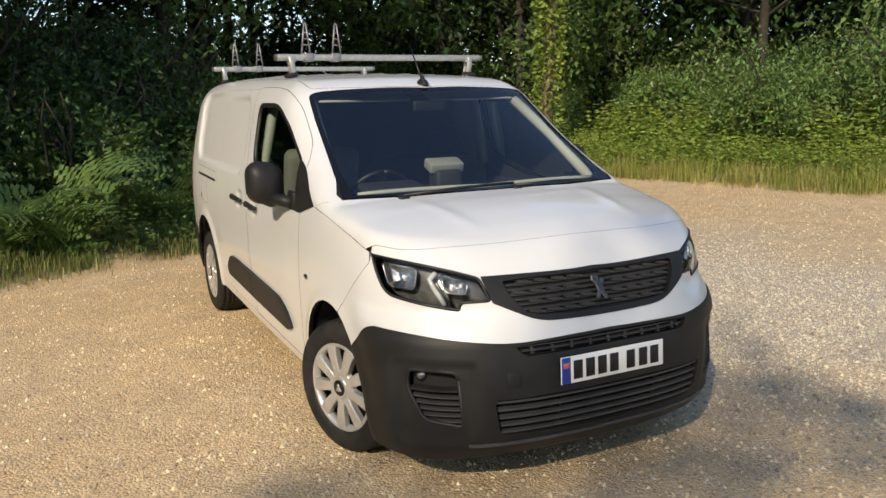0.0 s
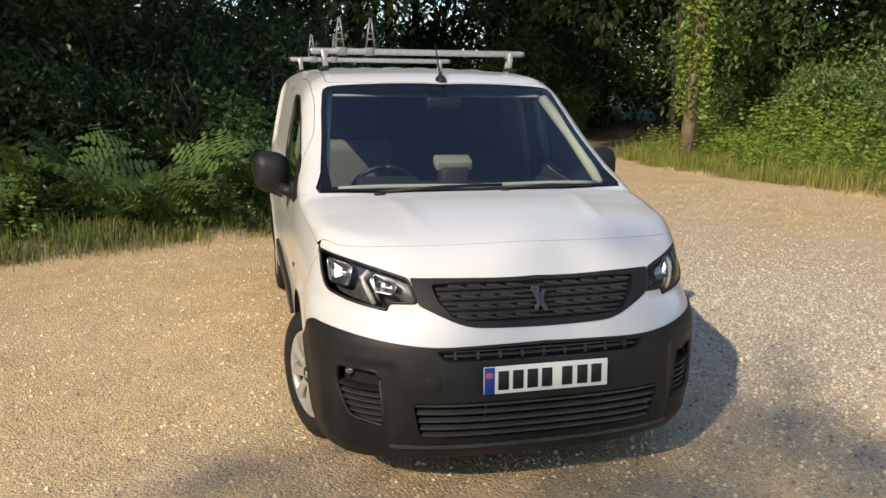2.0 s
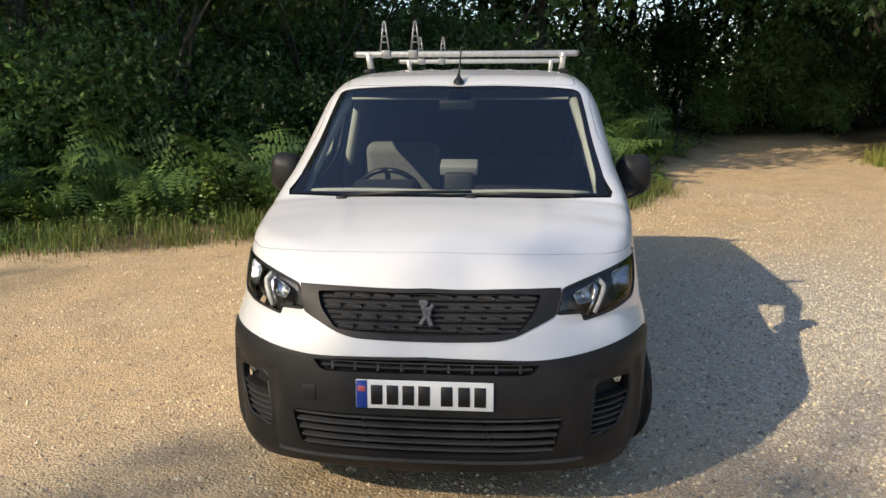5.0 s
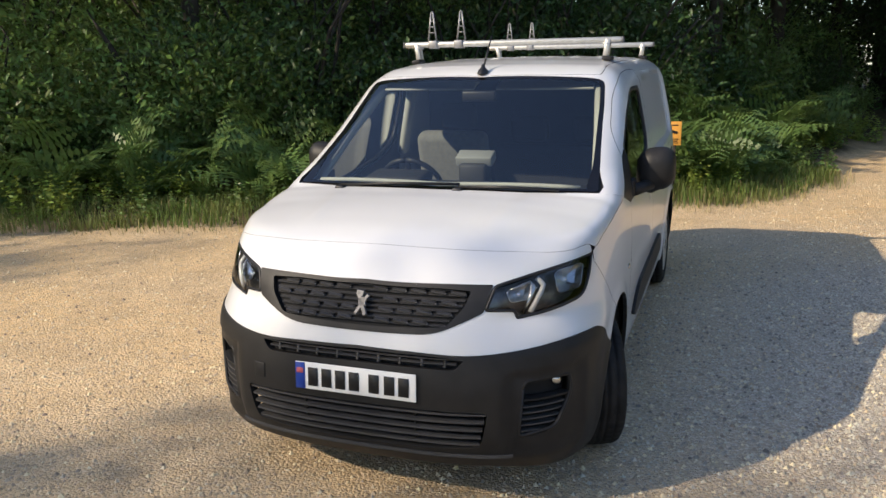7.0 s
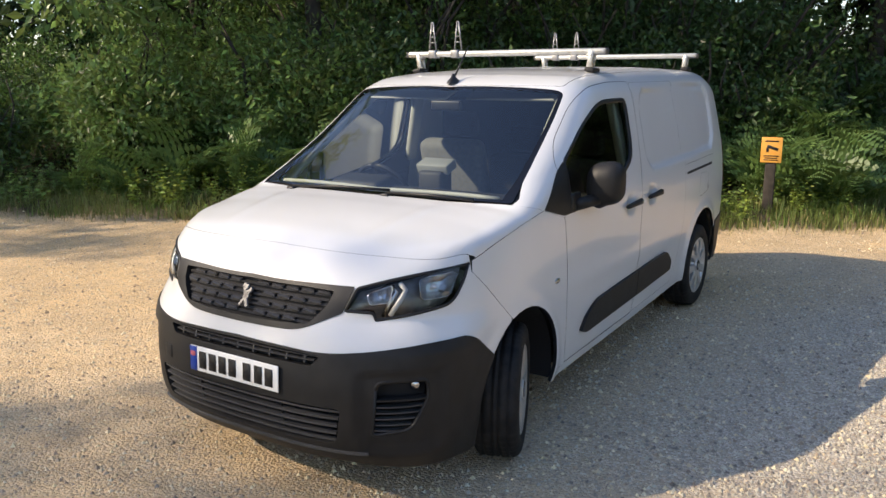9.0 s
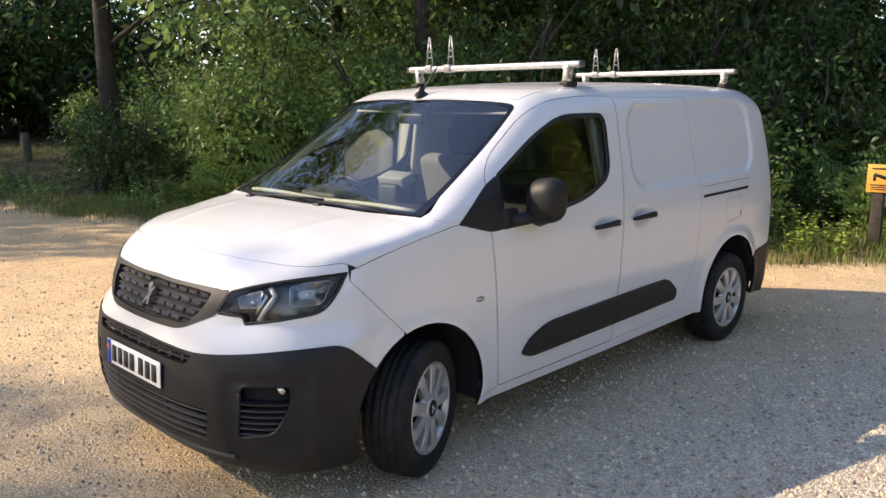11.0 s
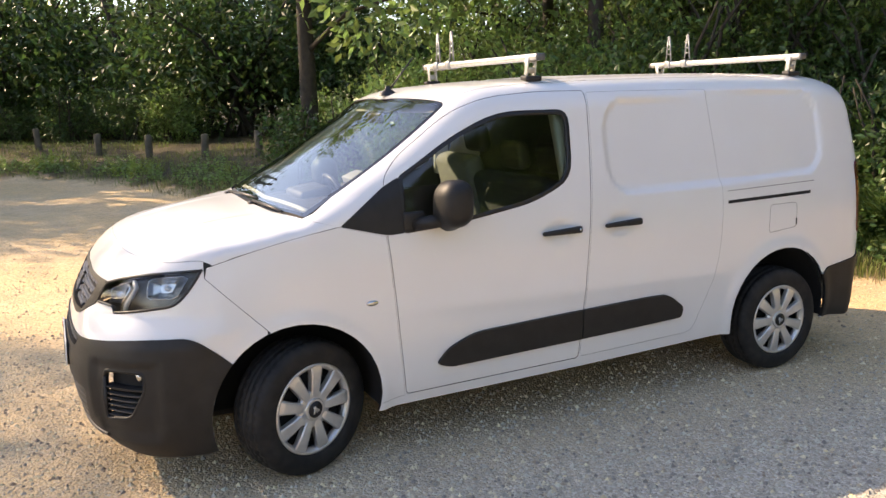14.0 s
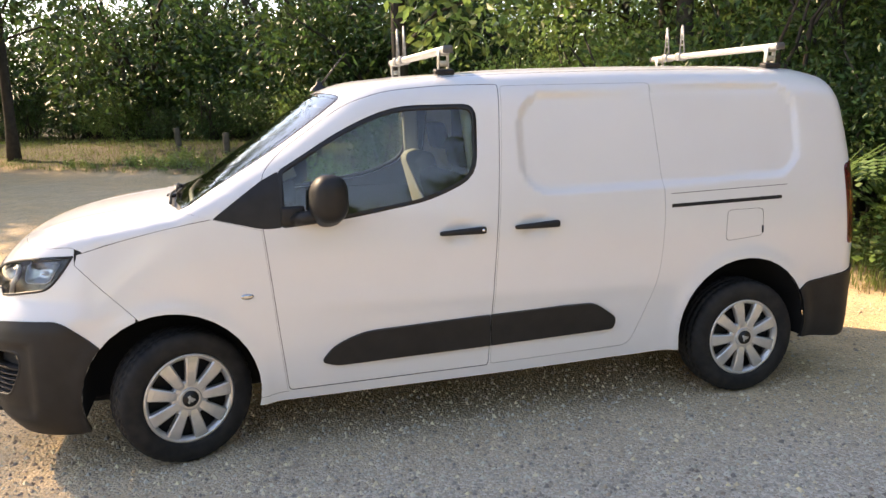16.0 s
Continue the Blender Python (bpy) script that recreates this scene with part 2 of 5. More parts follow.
def spots(*specs):
    """Points on the skin: s(x, z) seen from the side, f(y, z) from the front, t(x, y) from above."""
    way = {"s": on_side, "f": on_front, "t": on_top}
    return np.array([way[k](a, b) for k, a, b in specs])


def rounded(pts, r, n=4):
    """A 2D outline with its corners rounded."""
    out, count = [], len(pts)
    rs = r if isinstance(r, (list, tuple)) else [r] * count
    for i in range(count):
        a, b, c, r = pts[i - 1], pts[i], pts[(i + 1) % count], rs[i]
        u, v = a - b, c - b
        lu, lv = np.linalg.norm(u), np.linalg.norm(v)
        cut = min(r, 0.45 * lu, 0.45 * lv)
        if cut < 0.002:
            out.append(b)
            continue
        p, q = b + u / lu * cut, b + v / lv * cut
        for k in range(n + 1):
            t = k / n
            out.append((1 - t) ** 2 * p + 2 * t * (1 - t) * b + t * t * q)
    return np.array(out)


def inset(pts, d):
    """The outline moved inwards by d (outwards if below zero)."""
    area = np.sum(pts[:, 0] * np.roll(pts[:, 1], -1) - np.roll(pts[:, 0], -1) * pts[:, 1])
    e = np.roll(pts, -1, 0) - pts
    n = np.stack([-e[:, 1], e[:, 0]], 1) / np.maximum(np.linalg.norm(e, axis=1), 1e-9)[:, None] * np.sign(area)
    m = n + np.roll(n, 1, 0)
    m = m / np.maximum(np.sum(m * n, 1), 0.35)[:, None]
    return pts + d * m


def within(p, poly):
    x, y = p
    odd, j = False, len(poly) - 1
    for i in range(len(poly)):
        (xi, yi), (xj, yj) = poly[i], poly[j]
        if (yi > y) != (yj > y) and x < (xj - xi) * (y - yi) / (yj - yi) + xi:
            odd = not odd
        j = i
    return odd


def panels(domain, lo, hi, step, regions, default=None):
    """Cuts a grid of the skin along the outlines and sorts its faces by the first outline that holds them."""
    bm = bmesh.new()
    nu, nv = max(2, round((hi[0] - lo[0]) / step)), max(2, round((hi[1] - lo[1]) / step))
    us, vs = np.linspace(lo[0], hi[0], nu + 1), np.linspace(lo[1], hi[1], nv + 1)
    grid = [[bm.verts.new((u, v, 0)) for v in vs] for u in us]
    for i in range(nu):
        for j in range(nv):
            bm.faces.new((grid[i][j], grid[i + 1][j], grid[i + 1][j + 1], grid[i][j + 1]))
    done = set()
    for _, poly in regions:
        b0, b1 = poly.min(0) - step, poly.max(0) + step
        pool = [f for f in bm.faces if b0[0] < f.verts[0].co.x < b1[0] and b0[1] < f.verts[0].co.y < b1[1]]
        for a, b in zip(poly, np.roll(poly, -1, 0)):
            d = b - a
            length = np.hypot(*d)
            key = tuple(np.round(np.concatenate([np.minimum(a, b), np.maximum(a, b)]), 5))
            if length < 1e-6 or key in done:
                continue
            done.add(key)
            (ax, ay), (wx, wy), m = a.tolist(), (d / length).tolist(), step * 0.8
            near = []
            for f in pool:
                c = f.calc_center_median()
                u, v = c.x - ax, c.y - ay
                if -m < u * wx + v * wy < length + m and -m < u * wy - v * wx < m:
                    near.append(f)
            if near:
                geom = near + list({e for f in near for e in f.edges}) + list({v for f in near for v in f.verts})
                made = bmesh.ops.bisect_plane(bm, geom=geom, dist=1e-5, plane_co=(ax, ay, 0), plane_no=(wy, -wx, 0))
                known = set(pool)
                pool += [f for f in made["geom"] if isinstance(f, bmesh.types.BMFace) and f not in known]
    bm.verts.index_update()
    uv = np.array([v.co[:2] for v in bm.verts])
    co = domain.to3(uv)
    h = 1e-4
    n = np.stack([body(*(co + h * e).T) - body(*(co - h * e).T) for e in np.eye(3)], 1)
    n /= np.maximum(np.linalg.norm(n, axis=1), 1e-9)[:, None]
    boxes = [(p.min(0), p.max(0)) for _, p in regions]
    sorted_faces = {}
    for f in bm.faces:
        c = f.calc_center_median()
        name = default
        for (key, poly), (b0, b1) in zip(regions, boxes):
            if b0[0] <= c.x <= b1[0] and b0[1] <= c.y <= b1[1] and within((c.x, c.y), poly):
                name = key
                break
        if name:
            sorted_faces.setdefault(name, []).append([v.index for v in f.verts])
    bm.free()
    return co, n, sorted_faces


def skin(cut, name, lift=0.0, depth=0.02, both=False, flip=False):
    """One panel out of cut as a bmesh: lifted off the skin, with a turned-in rim; both: welded to its mirror image; flip: the mirror image alone."""
    co, n, groups = cut
    faces = groups[name]
    used = sorted({i for f in faces for i in f})
    index = {v: k for k, v in enumerate(used)}
    p, q = co[used] + lift * n[used], n[used]
    f = [[index[i] for i in face] for face in faces]
    if domain_turns(p, q, f):
        f = [face[::-1] for face in f]
    edges = {}
    for face in f:
        for a, b in zip(face, face[1:] + face[:1]):
            edges[(a, b)] = edges.get((a, b), 0) + 1
    rim = [(a, b) for a, b in edges if (b, a) not in edges]
    if both:
        rim = [(a, b) for a, b in rim if abs(p[a][1]) > 1e-4 or abs(p[b][1]) > 1e-4]
    if depth:
        inner = {}
        p, extra = list(p), []
        for a, b in rim:
            for i in (a, b):
                if i not in inner:
                    inner[i] = len(p)
                    p.append(np.array(p[i]) - depth * q[i])
            extra.append([b, a, inner[a], inner[b]])
        f = f + extra
        p = np.array(p)
    if flip or both:
        mp, mf = p * (1, -1, 1), [face[::-1] for face in f]
        if flip:
            p, f = mp, mf
        else:
            f = f + [[i + len(p) for i in face] for face in mf]
            p = np.concatenate([p, mp])
    bm = raw(p, f)
    skin_count = len(faces)
    if depth:
        period = len(f) // 2 if both else len(f)
        for k, face in enumerate(bm.faces):
            face.material_index = int(k % period >= skin_count)
    if both:
        middle = [v for v in bm.verts if abs(v.co.y) < 1e-4]
        bmesh.ops.remove_doubles(bm, verts=middle, dist=2e-4)
    if depth:
        for e in bm.edges:
            if len(e.link_faces) == 2 and e.calc_face_angle(0) > 0.8:
                e.smooth = False
    return bm


def panel(name, cut, key, mat, parent, label="", rim=None, **how):
    """A panel whose shading follows the shape itself, with dark turned-in edges."""
    ob = part(name, skin(cut, key, **how), mat, parent, label, rim=rim or SEAL)
    me = ob.data
    co = np.empty(len(me.vertices) * 3)
    me.vertices.foreach_get("co", co)
    co, h = co.reshape(-1, 3), 2e-4
    n = np.stack([body(*(co + h * e).T) - body(*(co - h * e).T) for e in np.eye(3)], 1)
    n /= np.maximum(np.linalg.norm(n, axis=1), 1e-9)[:, None]
    loops = np.empty((len(me.loops), 3))
    for poly in me.polygons:
        for k in poly.loop_indices:
            loops[k] = poly.normal if poly.material_index else n[me.loops[k].vertex_index]
    me.normals_split_custom_set(loops.tolist())
    return ob


def domain_turns(p, q, faces):
    total = 0.0
    for f in faces[:: max(1, len(faces) // 40)]:
        a, b, c = p[f[0]], p[f[1]], p[f[2]]
        total += np.dot(np.cross(b - a, c - a), q[f[0]])
    return total < 0


van = thing("van", "white long panel van with black bumpers parked on gravel", "van")


def arc(cx, cz, r, a0, a1, n):
    return [("s", cx + r * math.cos(radians(a0 + (a1 - a0) * k / n)), cz + r * math.sin(radians(a0 + (a1 - a0) * k / n))) for k in range(n + 1)]


def dense(specs, n=5):
    """More points along a seam, smoothly between those given."""
    k, p, out = specs[0][0], np.array([q[1:] for q in specs]), []
    for i in range(len(p) - 1):
        a, b, c, d = p[max(i - 1, 0)], p[i], p[i + 1], p[min(i + 2, len(p) - 1)]
        for t in np.arange(n) / n:
            q = 0.5 * (2 * b + (c - a) * t + (2 * a - 5 * b + 4 * c - d) * t ** 2 + (3 * b - a - 3 * c + d) * t ** 3)
            out.append((k, *q))
    return out + [(k, *p[-1])]


ARCH_F, ARCH_R = (0.03, 0.345, 0.393), (-2.955, 0.375, 0.398)
BONNET_SEAM = dense([("s", 0.39, 1.023), ("s", 0.2, 1.075), ("s", 0.0, 1.119), ("s", -0.19, 1.15)])
NOSE_CUT = dense([("t", 0.684, -0.03), ("t", 0.683, 0.22), ("t", 0.664, 0.45), ("t", 0.61, 0.635), ("t", 0.53, 0.745), ("t", 0.398, 0.816)])
WING_SEAM = dense([("s", 0.402, 0.98), ("s", 0.3, 0.872), ("s", 0.1514, 0.7188)])

# sides and roof
c2 = lambda *specs: Cyl.to2(spots(*specs))
WINDOW = rounded(c2(("s", -0.5, 1.09), ("s", -0.8, 1.115), ("s", -1.21, 1.178), ("s", -1.452, 1.28), ("s", -1.474, 1.632), ("s", -1.05, 1.632), ("s", -0.78, 1.518), ("s", -0.5, 1.352)),
                 [0.02, 0.1, 0.1, 0.1, 0.07, 0.15, 0.1, 0.02])
SAIL = rounded(c2(("s", -0.195, 1.15), ("s", -0.42, 1.09), ("s", -0.503, 1.094), ("s", -0.503, 1.352), ("s", -0.42, 1.31)), [0.01, 0.08, 0.01, 0.02, 0.02])
DOOR = rounded(c2(("s", -0.415, 1.1), ("s", -0.46, 0.6), ("s", -0.49, 0.305), ("s", -1.487, 0.322), ("s", -1.543, 1.0), ("s", -1.6, 1.724), ("s", -1.3, 1.724), ("s", -1.03, 1.703),
                  ("s", -0.78, 1.618), ("s", -0.52, 1.44), ("s", -0.425, 1.34)), [0.01, 0.1, 0.02, 0.02, 0.1, 0.02, 0.1, 0.1, 0.1, 0.1, 0.05])
SLIDER = rounded(c2(("s", -1.609, 1.715), ("s", -1.55, 1.0), ("s", -1.495, 0.328), ("s", -2.27, 0.352), ("s", -2.435, 0.69), ("s", -2.47, 1.1), ("s", -2.425, 1.715)),
                 [0.02, 0.1, 0.02, 0.05, 0.15, 0.2, 0.03])
SCREEN = rounded(c2(("t", 0.005, -0.04), ("t", -0.015, 0.45), ("t", -0.06, 0.772), ("t", -0.45, 0.722), ("t", -0.825, 0.672), ("t", -0.785, 0.4), ("t", -0.748, -0.04)),
                 [0, 0.2, 0.015, 0.2, 0.03, 0.2, 0])
ROOF = rounded(c2(("t", -0.755, -0.04), ("t", -0.795, 0.4), ("t", -0.86, 0.645), ("t", -1.1, 0.64), ("t", -3.72, 0.6), ("t", -3.74, -0.04)), [0, 0.2, 0.03, 0.1, 0.05, 0])
WING = rounded(c2(*BONNET_SEAM, ("s", -0.411, 1.088), ("s", -0.455, 0.6), ("s", -0.485, 0.3), ("s", -0.3, 0.29), ("s", 0.03, 0.3), *WING_SEAM[::-1]), 0)
COWL = c2(("t", 0.034, -0.04), ("t", 0.012, 0.45), ("t", -0.035, 0.775), ("t", -0.1, 0.79), ("t", -0.2, 0.755), ("t", -0.25, 0.7), ("t", -0.25, -0.04))
HOLE_F, HOLE_R = c2(*arc(*ARCH_F, -60, 240, 30)), c2(*arc(*ARCH_R, -60, 240, 30))
BUMPER_R = rounded(c2(("s", -3.285, 0.56), ("s", -3.35, 0.605), ("s", -3.79, 0.67), ("s", -3.79, 0.28), ("s", -3.28, 0.3)), [0.03, 0.05, 0, 0, 0.05])
TAIL = rounded(c2(("s", -3.7, 0.8), ("s", -3.66, 1.24), ("s", -3.79, 1.26), ("s", -3.79, 0.8)), 0.03)
FUEL = rounded(c2(("s", -2.82, 0.872), ("s", -2.83, 1.04), ("s", -3.05, 1.04), ("s", -3.05, 0.892)), 0.03)
AHEAD = np.concatenate([c2(*WING_SEAM), c2(*arc(*ARCH_F, 70, -30, 14)), np.array([(0.3, -0.8), (0.8, -0.8), (0.8, 1.5)]), c2(("t", 0.034, -0.2), ("t", 0.012, 0.45), ("t", -0.035, 0.775), *BONNET_SEAM[::-1])])
BELOW = np.array([*c2(("s", -0.2, 0.25), ("s", -1.5, 0.27), ("s", -2.6, 0.296), ("s", -3.28, 0.295), ("s", -3.79, 0.28)), (-3.79, -1.0), (0.6, -1.0), (0.6, -0.64)])
regions = [("gone", HOLE_F), ("gone", HOLE_R), ("gone", BELOW), ("gone", AHEAD),
           ("window_pane", inset(WINDOW, 0.02)), ("window_seal", WINDOW), ("sail_panel", inset(SAIL, 0.002)), ("seam", SAIL),
           ("front_door", inset(DOOR, 0.003)), ("seam", DOOR), ("sliding_door", inset(SLIDER, 0.0012)), ("seam", SLIDER),
           ("windscreen", inset(SCREEN, 0.02)), ("windscreen_border", SCREEN), ("cowl", COWL), ("roof", inset(ROOF, 0.003)), ("seam", ROOF),
           ("wing", inset(WING, 0.0012)), ("seam", WING), ("rear_bumper", inset(BUMPER_R, 0.002)), ("seam", BUMPER_R), ("tail_lamp", inset(TAIL, 0.002)), ("seam", TAIL),
           ("fuel_flap", inset(FUEL, 0.002)), ("seam", FUEL)]
sides = panels(Cyl, (-3.79, -0.85), (0.5, 0.9 * math.pi / 2), 0.023, regions, "body_side")

# nose
b2 = lambda *specs: Ball.to2(spots(*specs))
LAMP = rounded(b2(("s", 0.4, 1.02), ("f", 0.7, 1.002), ("f", 0.6, 0.978), ("f", 0.512, 0.951), ("f", 0.484, 0.857), ("f", 0.59, 0.85), ("f", 0.6, 0.82), ("f", 0.715, 0.84), ("s", 0.52, 0.866), ("s", 0.447, 0.95)),
               [0.01, 0.05, 0.05, 0.02, 0.02, 0.01, 0.01, 0.05, 0.05, 0.05])
GRILLE = rounded(b2(("f", -0.03, 0.951), ("f", 0.3, 0.951), ("f", 0.51, 0.952), ("f", 0.485, 0.853), ("f", 0.31, 0.773), ("f", -0.03, 0.766)), [0, 0.1, 0.005, 0.01, 0.06, 0])
MESH = rounded(b2(("f", -0.03, 0.937), ("f", 0.3, 0.936), ("f", 0.432, 0.93), ("f", 0.418, 0.876), ("f", 0.351, 0.802), ("f", 0.2, 0.792), ("f", -0.03, 0.788)), [0, 0.1, 0.01, 0.03, 0.02, 0.1, 0])
BUMPER = rounded(b2(("f", -0.03, 0.714), ("f", 0.25, 0.708), ("f", 0.437, 0.701), ("f", 0.63, 0.719), ("f", 0.78, 0.738), ("s", 0.5, 0.741), ("s", 0.45, 0.72), ("s", 0.345, 0.63), ("s", 0.2, 0.5), ("s", 0.2, 0.1), ("f", -0.03, 0.1)), [0, 0.1, 0.1, 0.1, 0.1, 0.03, 0.04, 0.05, 0, 0, 0])
SLOT = rounded(b2(("f", -0.03, 0.702), ("f", 0.3, 0.697), ("f", 0.434, 0.689), ("f", 0.4, 0.649), ("f", 0.2, 0.651), ("f", -0.03, 0.653)), [0, 0.1, 0.01, 0.02, 0.1, 0])
INTAKE = rounded(b2(("f", -0.03, 0.488), ("f", 0.3, 0.488), ("f", 0.524, 0.485), ("f", 0.49, 0.333), ("f", 0.25, 0.315), ("f", -0.03, 0.312)), [0, 0.1, 0.02, 0.02, 0.1, 0])
POD = rounded(b2(("f", 0.638, 0.6), ("s", 0.67, 0.602), ("s", 0.668, 0.52), ("s", 0.728, 0.39), ("f", 0.615, 0.362)), [0.03, 0.03, 0.04, 0.03, 0.03])
EDGE = np.concatenate([b2(*NOSE_CUT, *WING_SEAM), b2(*arc(*ARCH_F, 70, -20, 18)), b2(("s", 0.45, 0.2), ("s", 0.62, 0.2), ("f", 0.5, 0.22), ("f", 0.25, 0.215), ("f", 0, 0.21))])
OUTSIDE = np.concatenate([[(-0.2, EDGE[0][1])], EDGE, [(-0.2, EDGE[-1][1]), (-0.2, -1.2), (1.9, -1.2), (1.9, 1.3), (-0.2, 1.3)]])
LOWER = b2(("f", 0, 0.85), ("f", 0.46, 0.84), ("f", 0.57, 0.84), ("s", 0.42, 0.9), ("s", 0.15, 0.9), ("s", 0.15, 0.6), ("f", 0, 0.6))
regions = [("gone", inset(OUTSIDE, -0.001)), ("headlamp_lens", inset(LAMP, 0.002)), ("seam", LAMP), ("grille_recess", MESH), ("grille_frame", GRILLE),
           ("slot", SLOT), ("intake", INTAKE), ("pod", POD), ("front_bumper", inset(BUMPER, 0.001)), ("seam", BUMPER), ("bumper_upper", LOWER)]
nose = panels(Ball, (0, -0.62), (1.25, 0.62), 0.024, regions, "bonnet_nose")

# bonnet and back
LID = rounded(Flat.to2(spots(*NOSE_CUT, *BONNET_SEAM[1:], ("t", -0.05, 0.782), ("t", 0.012, 0.45), ("t", 0.034, -0.03))), 0)
lid = panels(Flat, (-0.25, 0), (0.7, 0.92), 0.03, [("bonnet", inset(LID, 0.0002)), ("seam", inset(LID, -0.01))])
lid[2]["seam"] = [f for f in lid[2]["seam"] if min(lid[0][i][2] for i in f) > 0.99]
back = panels(Back, (0, 0.28), (0.9, 1.85), 0.04, [("gone", np.array([(-1, 0), (2, 0), (2, 0.27), (-1, 0.27)]))], "rear_door")
back[2]["rear_door"] = [f for f in back[2]["rear_door"] if max(back[0][i][0] for i in f) < -3.72]

STRIP = rounded(c2(("s", -0.648, 0.437), ("s", -0.71, 0.508), ("s", -0.85, 0.568), ("s", -1.3, 0.585), ("s", -2.06, 0.608), ("s", -2.183, 0.515), ("s", -2.17, 0.455), ("s", -1.5, 0.432), ("s", -0.72, 0.412)),
                [0.02, 0.04, 0.08, 0.1, 0.06, 0.03, 0.03, 0.1, 0.03])
REAR_OF = np.array([(-3.0, -2.0), (-1.5, -2.0), (-1.5, 2.0), (-3.0, 2.0)])
GAP = np.array([(-1.5, -2.0), (-1.493, -2.0), (-1.493, 2.0), (-1.5, 2.0)])
strips = panels(Cyl, (-2.22, -0.66), (-0.62, -0.38), 0.02, [("keep", STRIP), ("rear", REAR_OF), ("gap", GAP)])
kept = strips[2].pop("keep")
for f in kept:
    x = np.mean(strips[0][f, 0])
    strips[2].setdefault("strip_rear" if x < -1.5 else "strip_front" if x > -1.493 else "gap", []).append(f)
RAIL = c2(("s", -2.5, 1.071), ("s", -3.165, 1.083), ("s", -3.165, 1.102), ("s", -2.5, 1.09))
RAIL_LINE = c2(("s", -2.497, 1.142), ("s", -3.2, 1.156), ("s", -3.2, 1.159), ("s", -2.497, 1.145))
rails = panels(Cyl, (-3.22, 0.02), (-2.45, 0.2), 0.02, [("door_rail", RAIL), ("rail_line", RAIL_LINE)])

bonnet = panel("bonnet", lid, "bonnet", PAINT, van, both=True)
panel("bonnet_nose", nose, "bonnet_nose", PAINT, bonnet, both=True)
roof = panel("roof", sides, "roof", PAINT, van, both=True)
screen = part("windscreen", skin(sides, "windscreen", -0.004, 0, both=True), GLASS, van)
screen.visible_shadow = False
part("windscreen_border", skin(sides, "windscreen_border", -0.003, 0.01, both=True), FRIT, screen)
part("cowl", skin(sides, "cowl", -0.012, 0.03, both=True), TRIM, van)
front_bumper = panel("front_bumper", nose, "front_bumper", TRIM, van, rim=TRIM, lift=0.006, depth=0.03, both=True)
panel("bumper_upper", nose, "bumper_upper", PAINT, front_bumper, "white painted upper bumper", both=True)
grille = part("grille", skin(nose, "grille_frame", 0.004, 0.03, both=True), TRIM, van)
# near-black sheets stand in for the shade inside grille, slot and intake
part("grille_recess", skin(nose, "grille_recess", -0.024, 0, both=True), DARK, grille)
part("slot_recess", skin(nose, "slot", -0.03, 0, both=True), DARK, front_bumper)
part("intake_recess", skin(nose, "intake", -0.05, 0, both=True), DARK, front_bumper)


def block(size, m=None, bevel=0.01, segments=2, bm=None):
    """A rounded box of that size, its middle at m."""
    own = bmesh.new()
    bmesh.ops.create_cube(own, size=1, matrix=Matrix.Diagonal((*size, 1)))
    if bevel:
        bmesh.ops.bevel(own, geom=own.edges[:], offset=min(bevel, 0.45 * min(size)), segments=segments, profile=0.5, affect="EDGES")
    own.transform(m or Matrix())
    if bm is None:
        return own
    me = bpy.data.meshes.new("piece")
    own.to_mesh(me)
    own.free()
    bm.from_mesh(me)
    bpy.data.meshes.remove(me)
    return bm


def tube(points, radius, n=8, bm=None, taper=1.0, closed=False):
    """A round bar along points."""
    bm = bm or bmesh.new()
    points = [Vector(p) for p in points]
    rings, side = [], None
    for i, p in enumerate(points):
        d = (points[min(i + 1, len(points) - 1)] - points[max(i - 1, 0)]).normalized()
        if side is None:
            side = d.orthogonal().normalized()
        side = (side - d * side.dot(d)).normalized()
        up = d.cross(side)
        r = radius * (1 + (taper - 1) * i / max(1, len(points) - 1))
        rings.append([bm.verts.new(p + r * (math.cos(a) * side + math.sin(a) * up)) for a in (2 * math.pi * k / n for k in range(n))])
    for a, b in zip(rings, rings[1:]):
        for k in range(n):
            bm.faces.new((a[k], a[(k + 1) % n], b[(k + 1) % n], b[k]))
    bm.faces.new(rings[0][::-1])
    bm.faces.new(rings[-1])
    return bm


def lathe(profile, n=48, bm=None, m=None, wobble=None):
    """Turns (radius, y) points round the y axis."""
    bm = bm or bmesh.new()
    rings = []
    for i in range(n):
        a = 2 * math.pi * i / n
        ring = []
        for k, (r, y) in enumerate(profile):
            if wobble:
                r = wobble(i, k, r)
            v = Vector((r * math.cos(a), y, r * math.sin(a)))
            ring.append(bm.verts.new((m @ v) if m else v))
        rings.append(ring)
    for a, b in zip(rings, rings[1:] + rings[:1]):
        for k in range(len(profile) - 1):
            bm.faces.new((a[k], a[k + 1], b[k + 1], b[k]))
    return bm


def outward(p):
    p = np.asarray(p, float)
    h = 1e-3
    n = np.array([float(body(*(p + h * e)) - body(*(p - h * e))) for e in np.eye(3)])
    return n / np.linalg.norm(n)


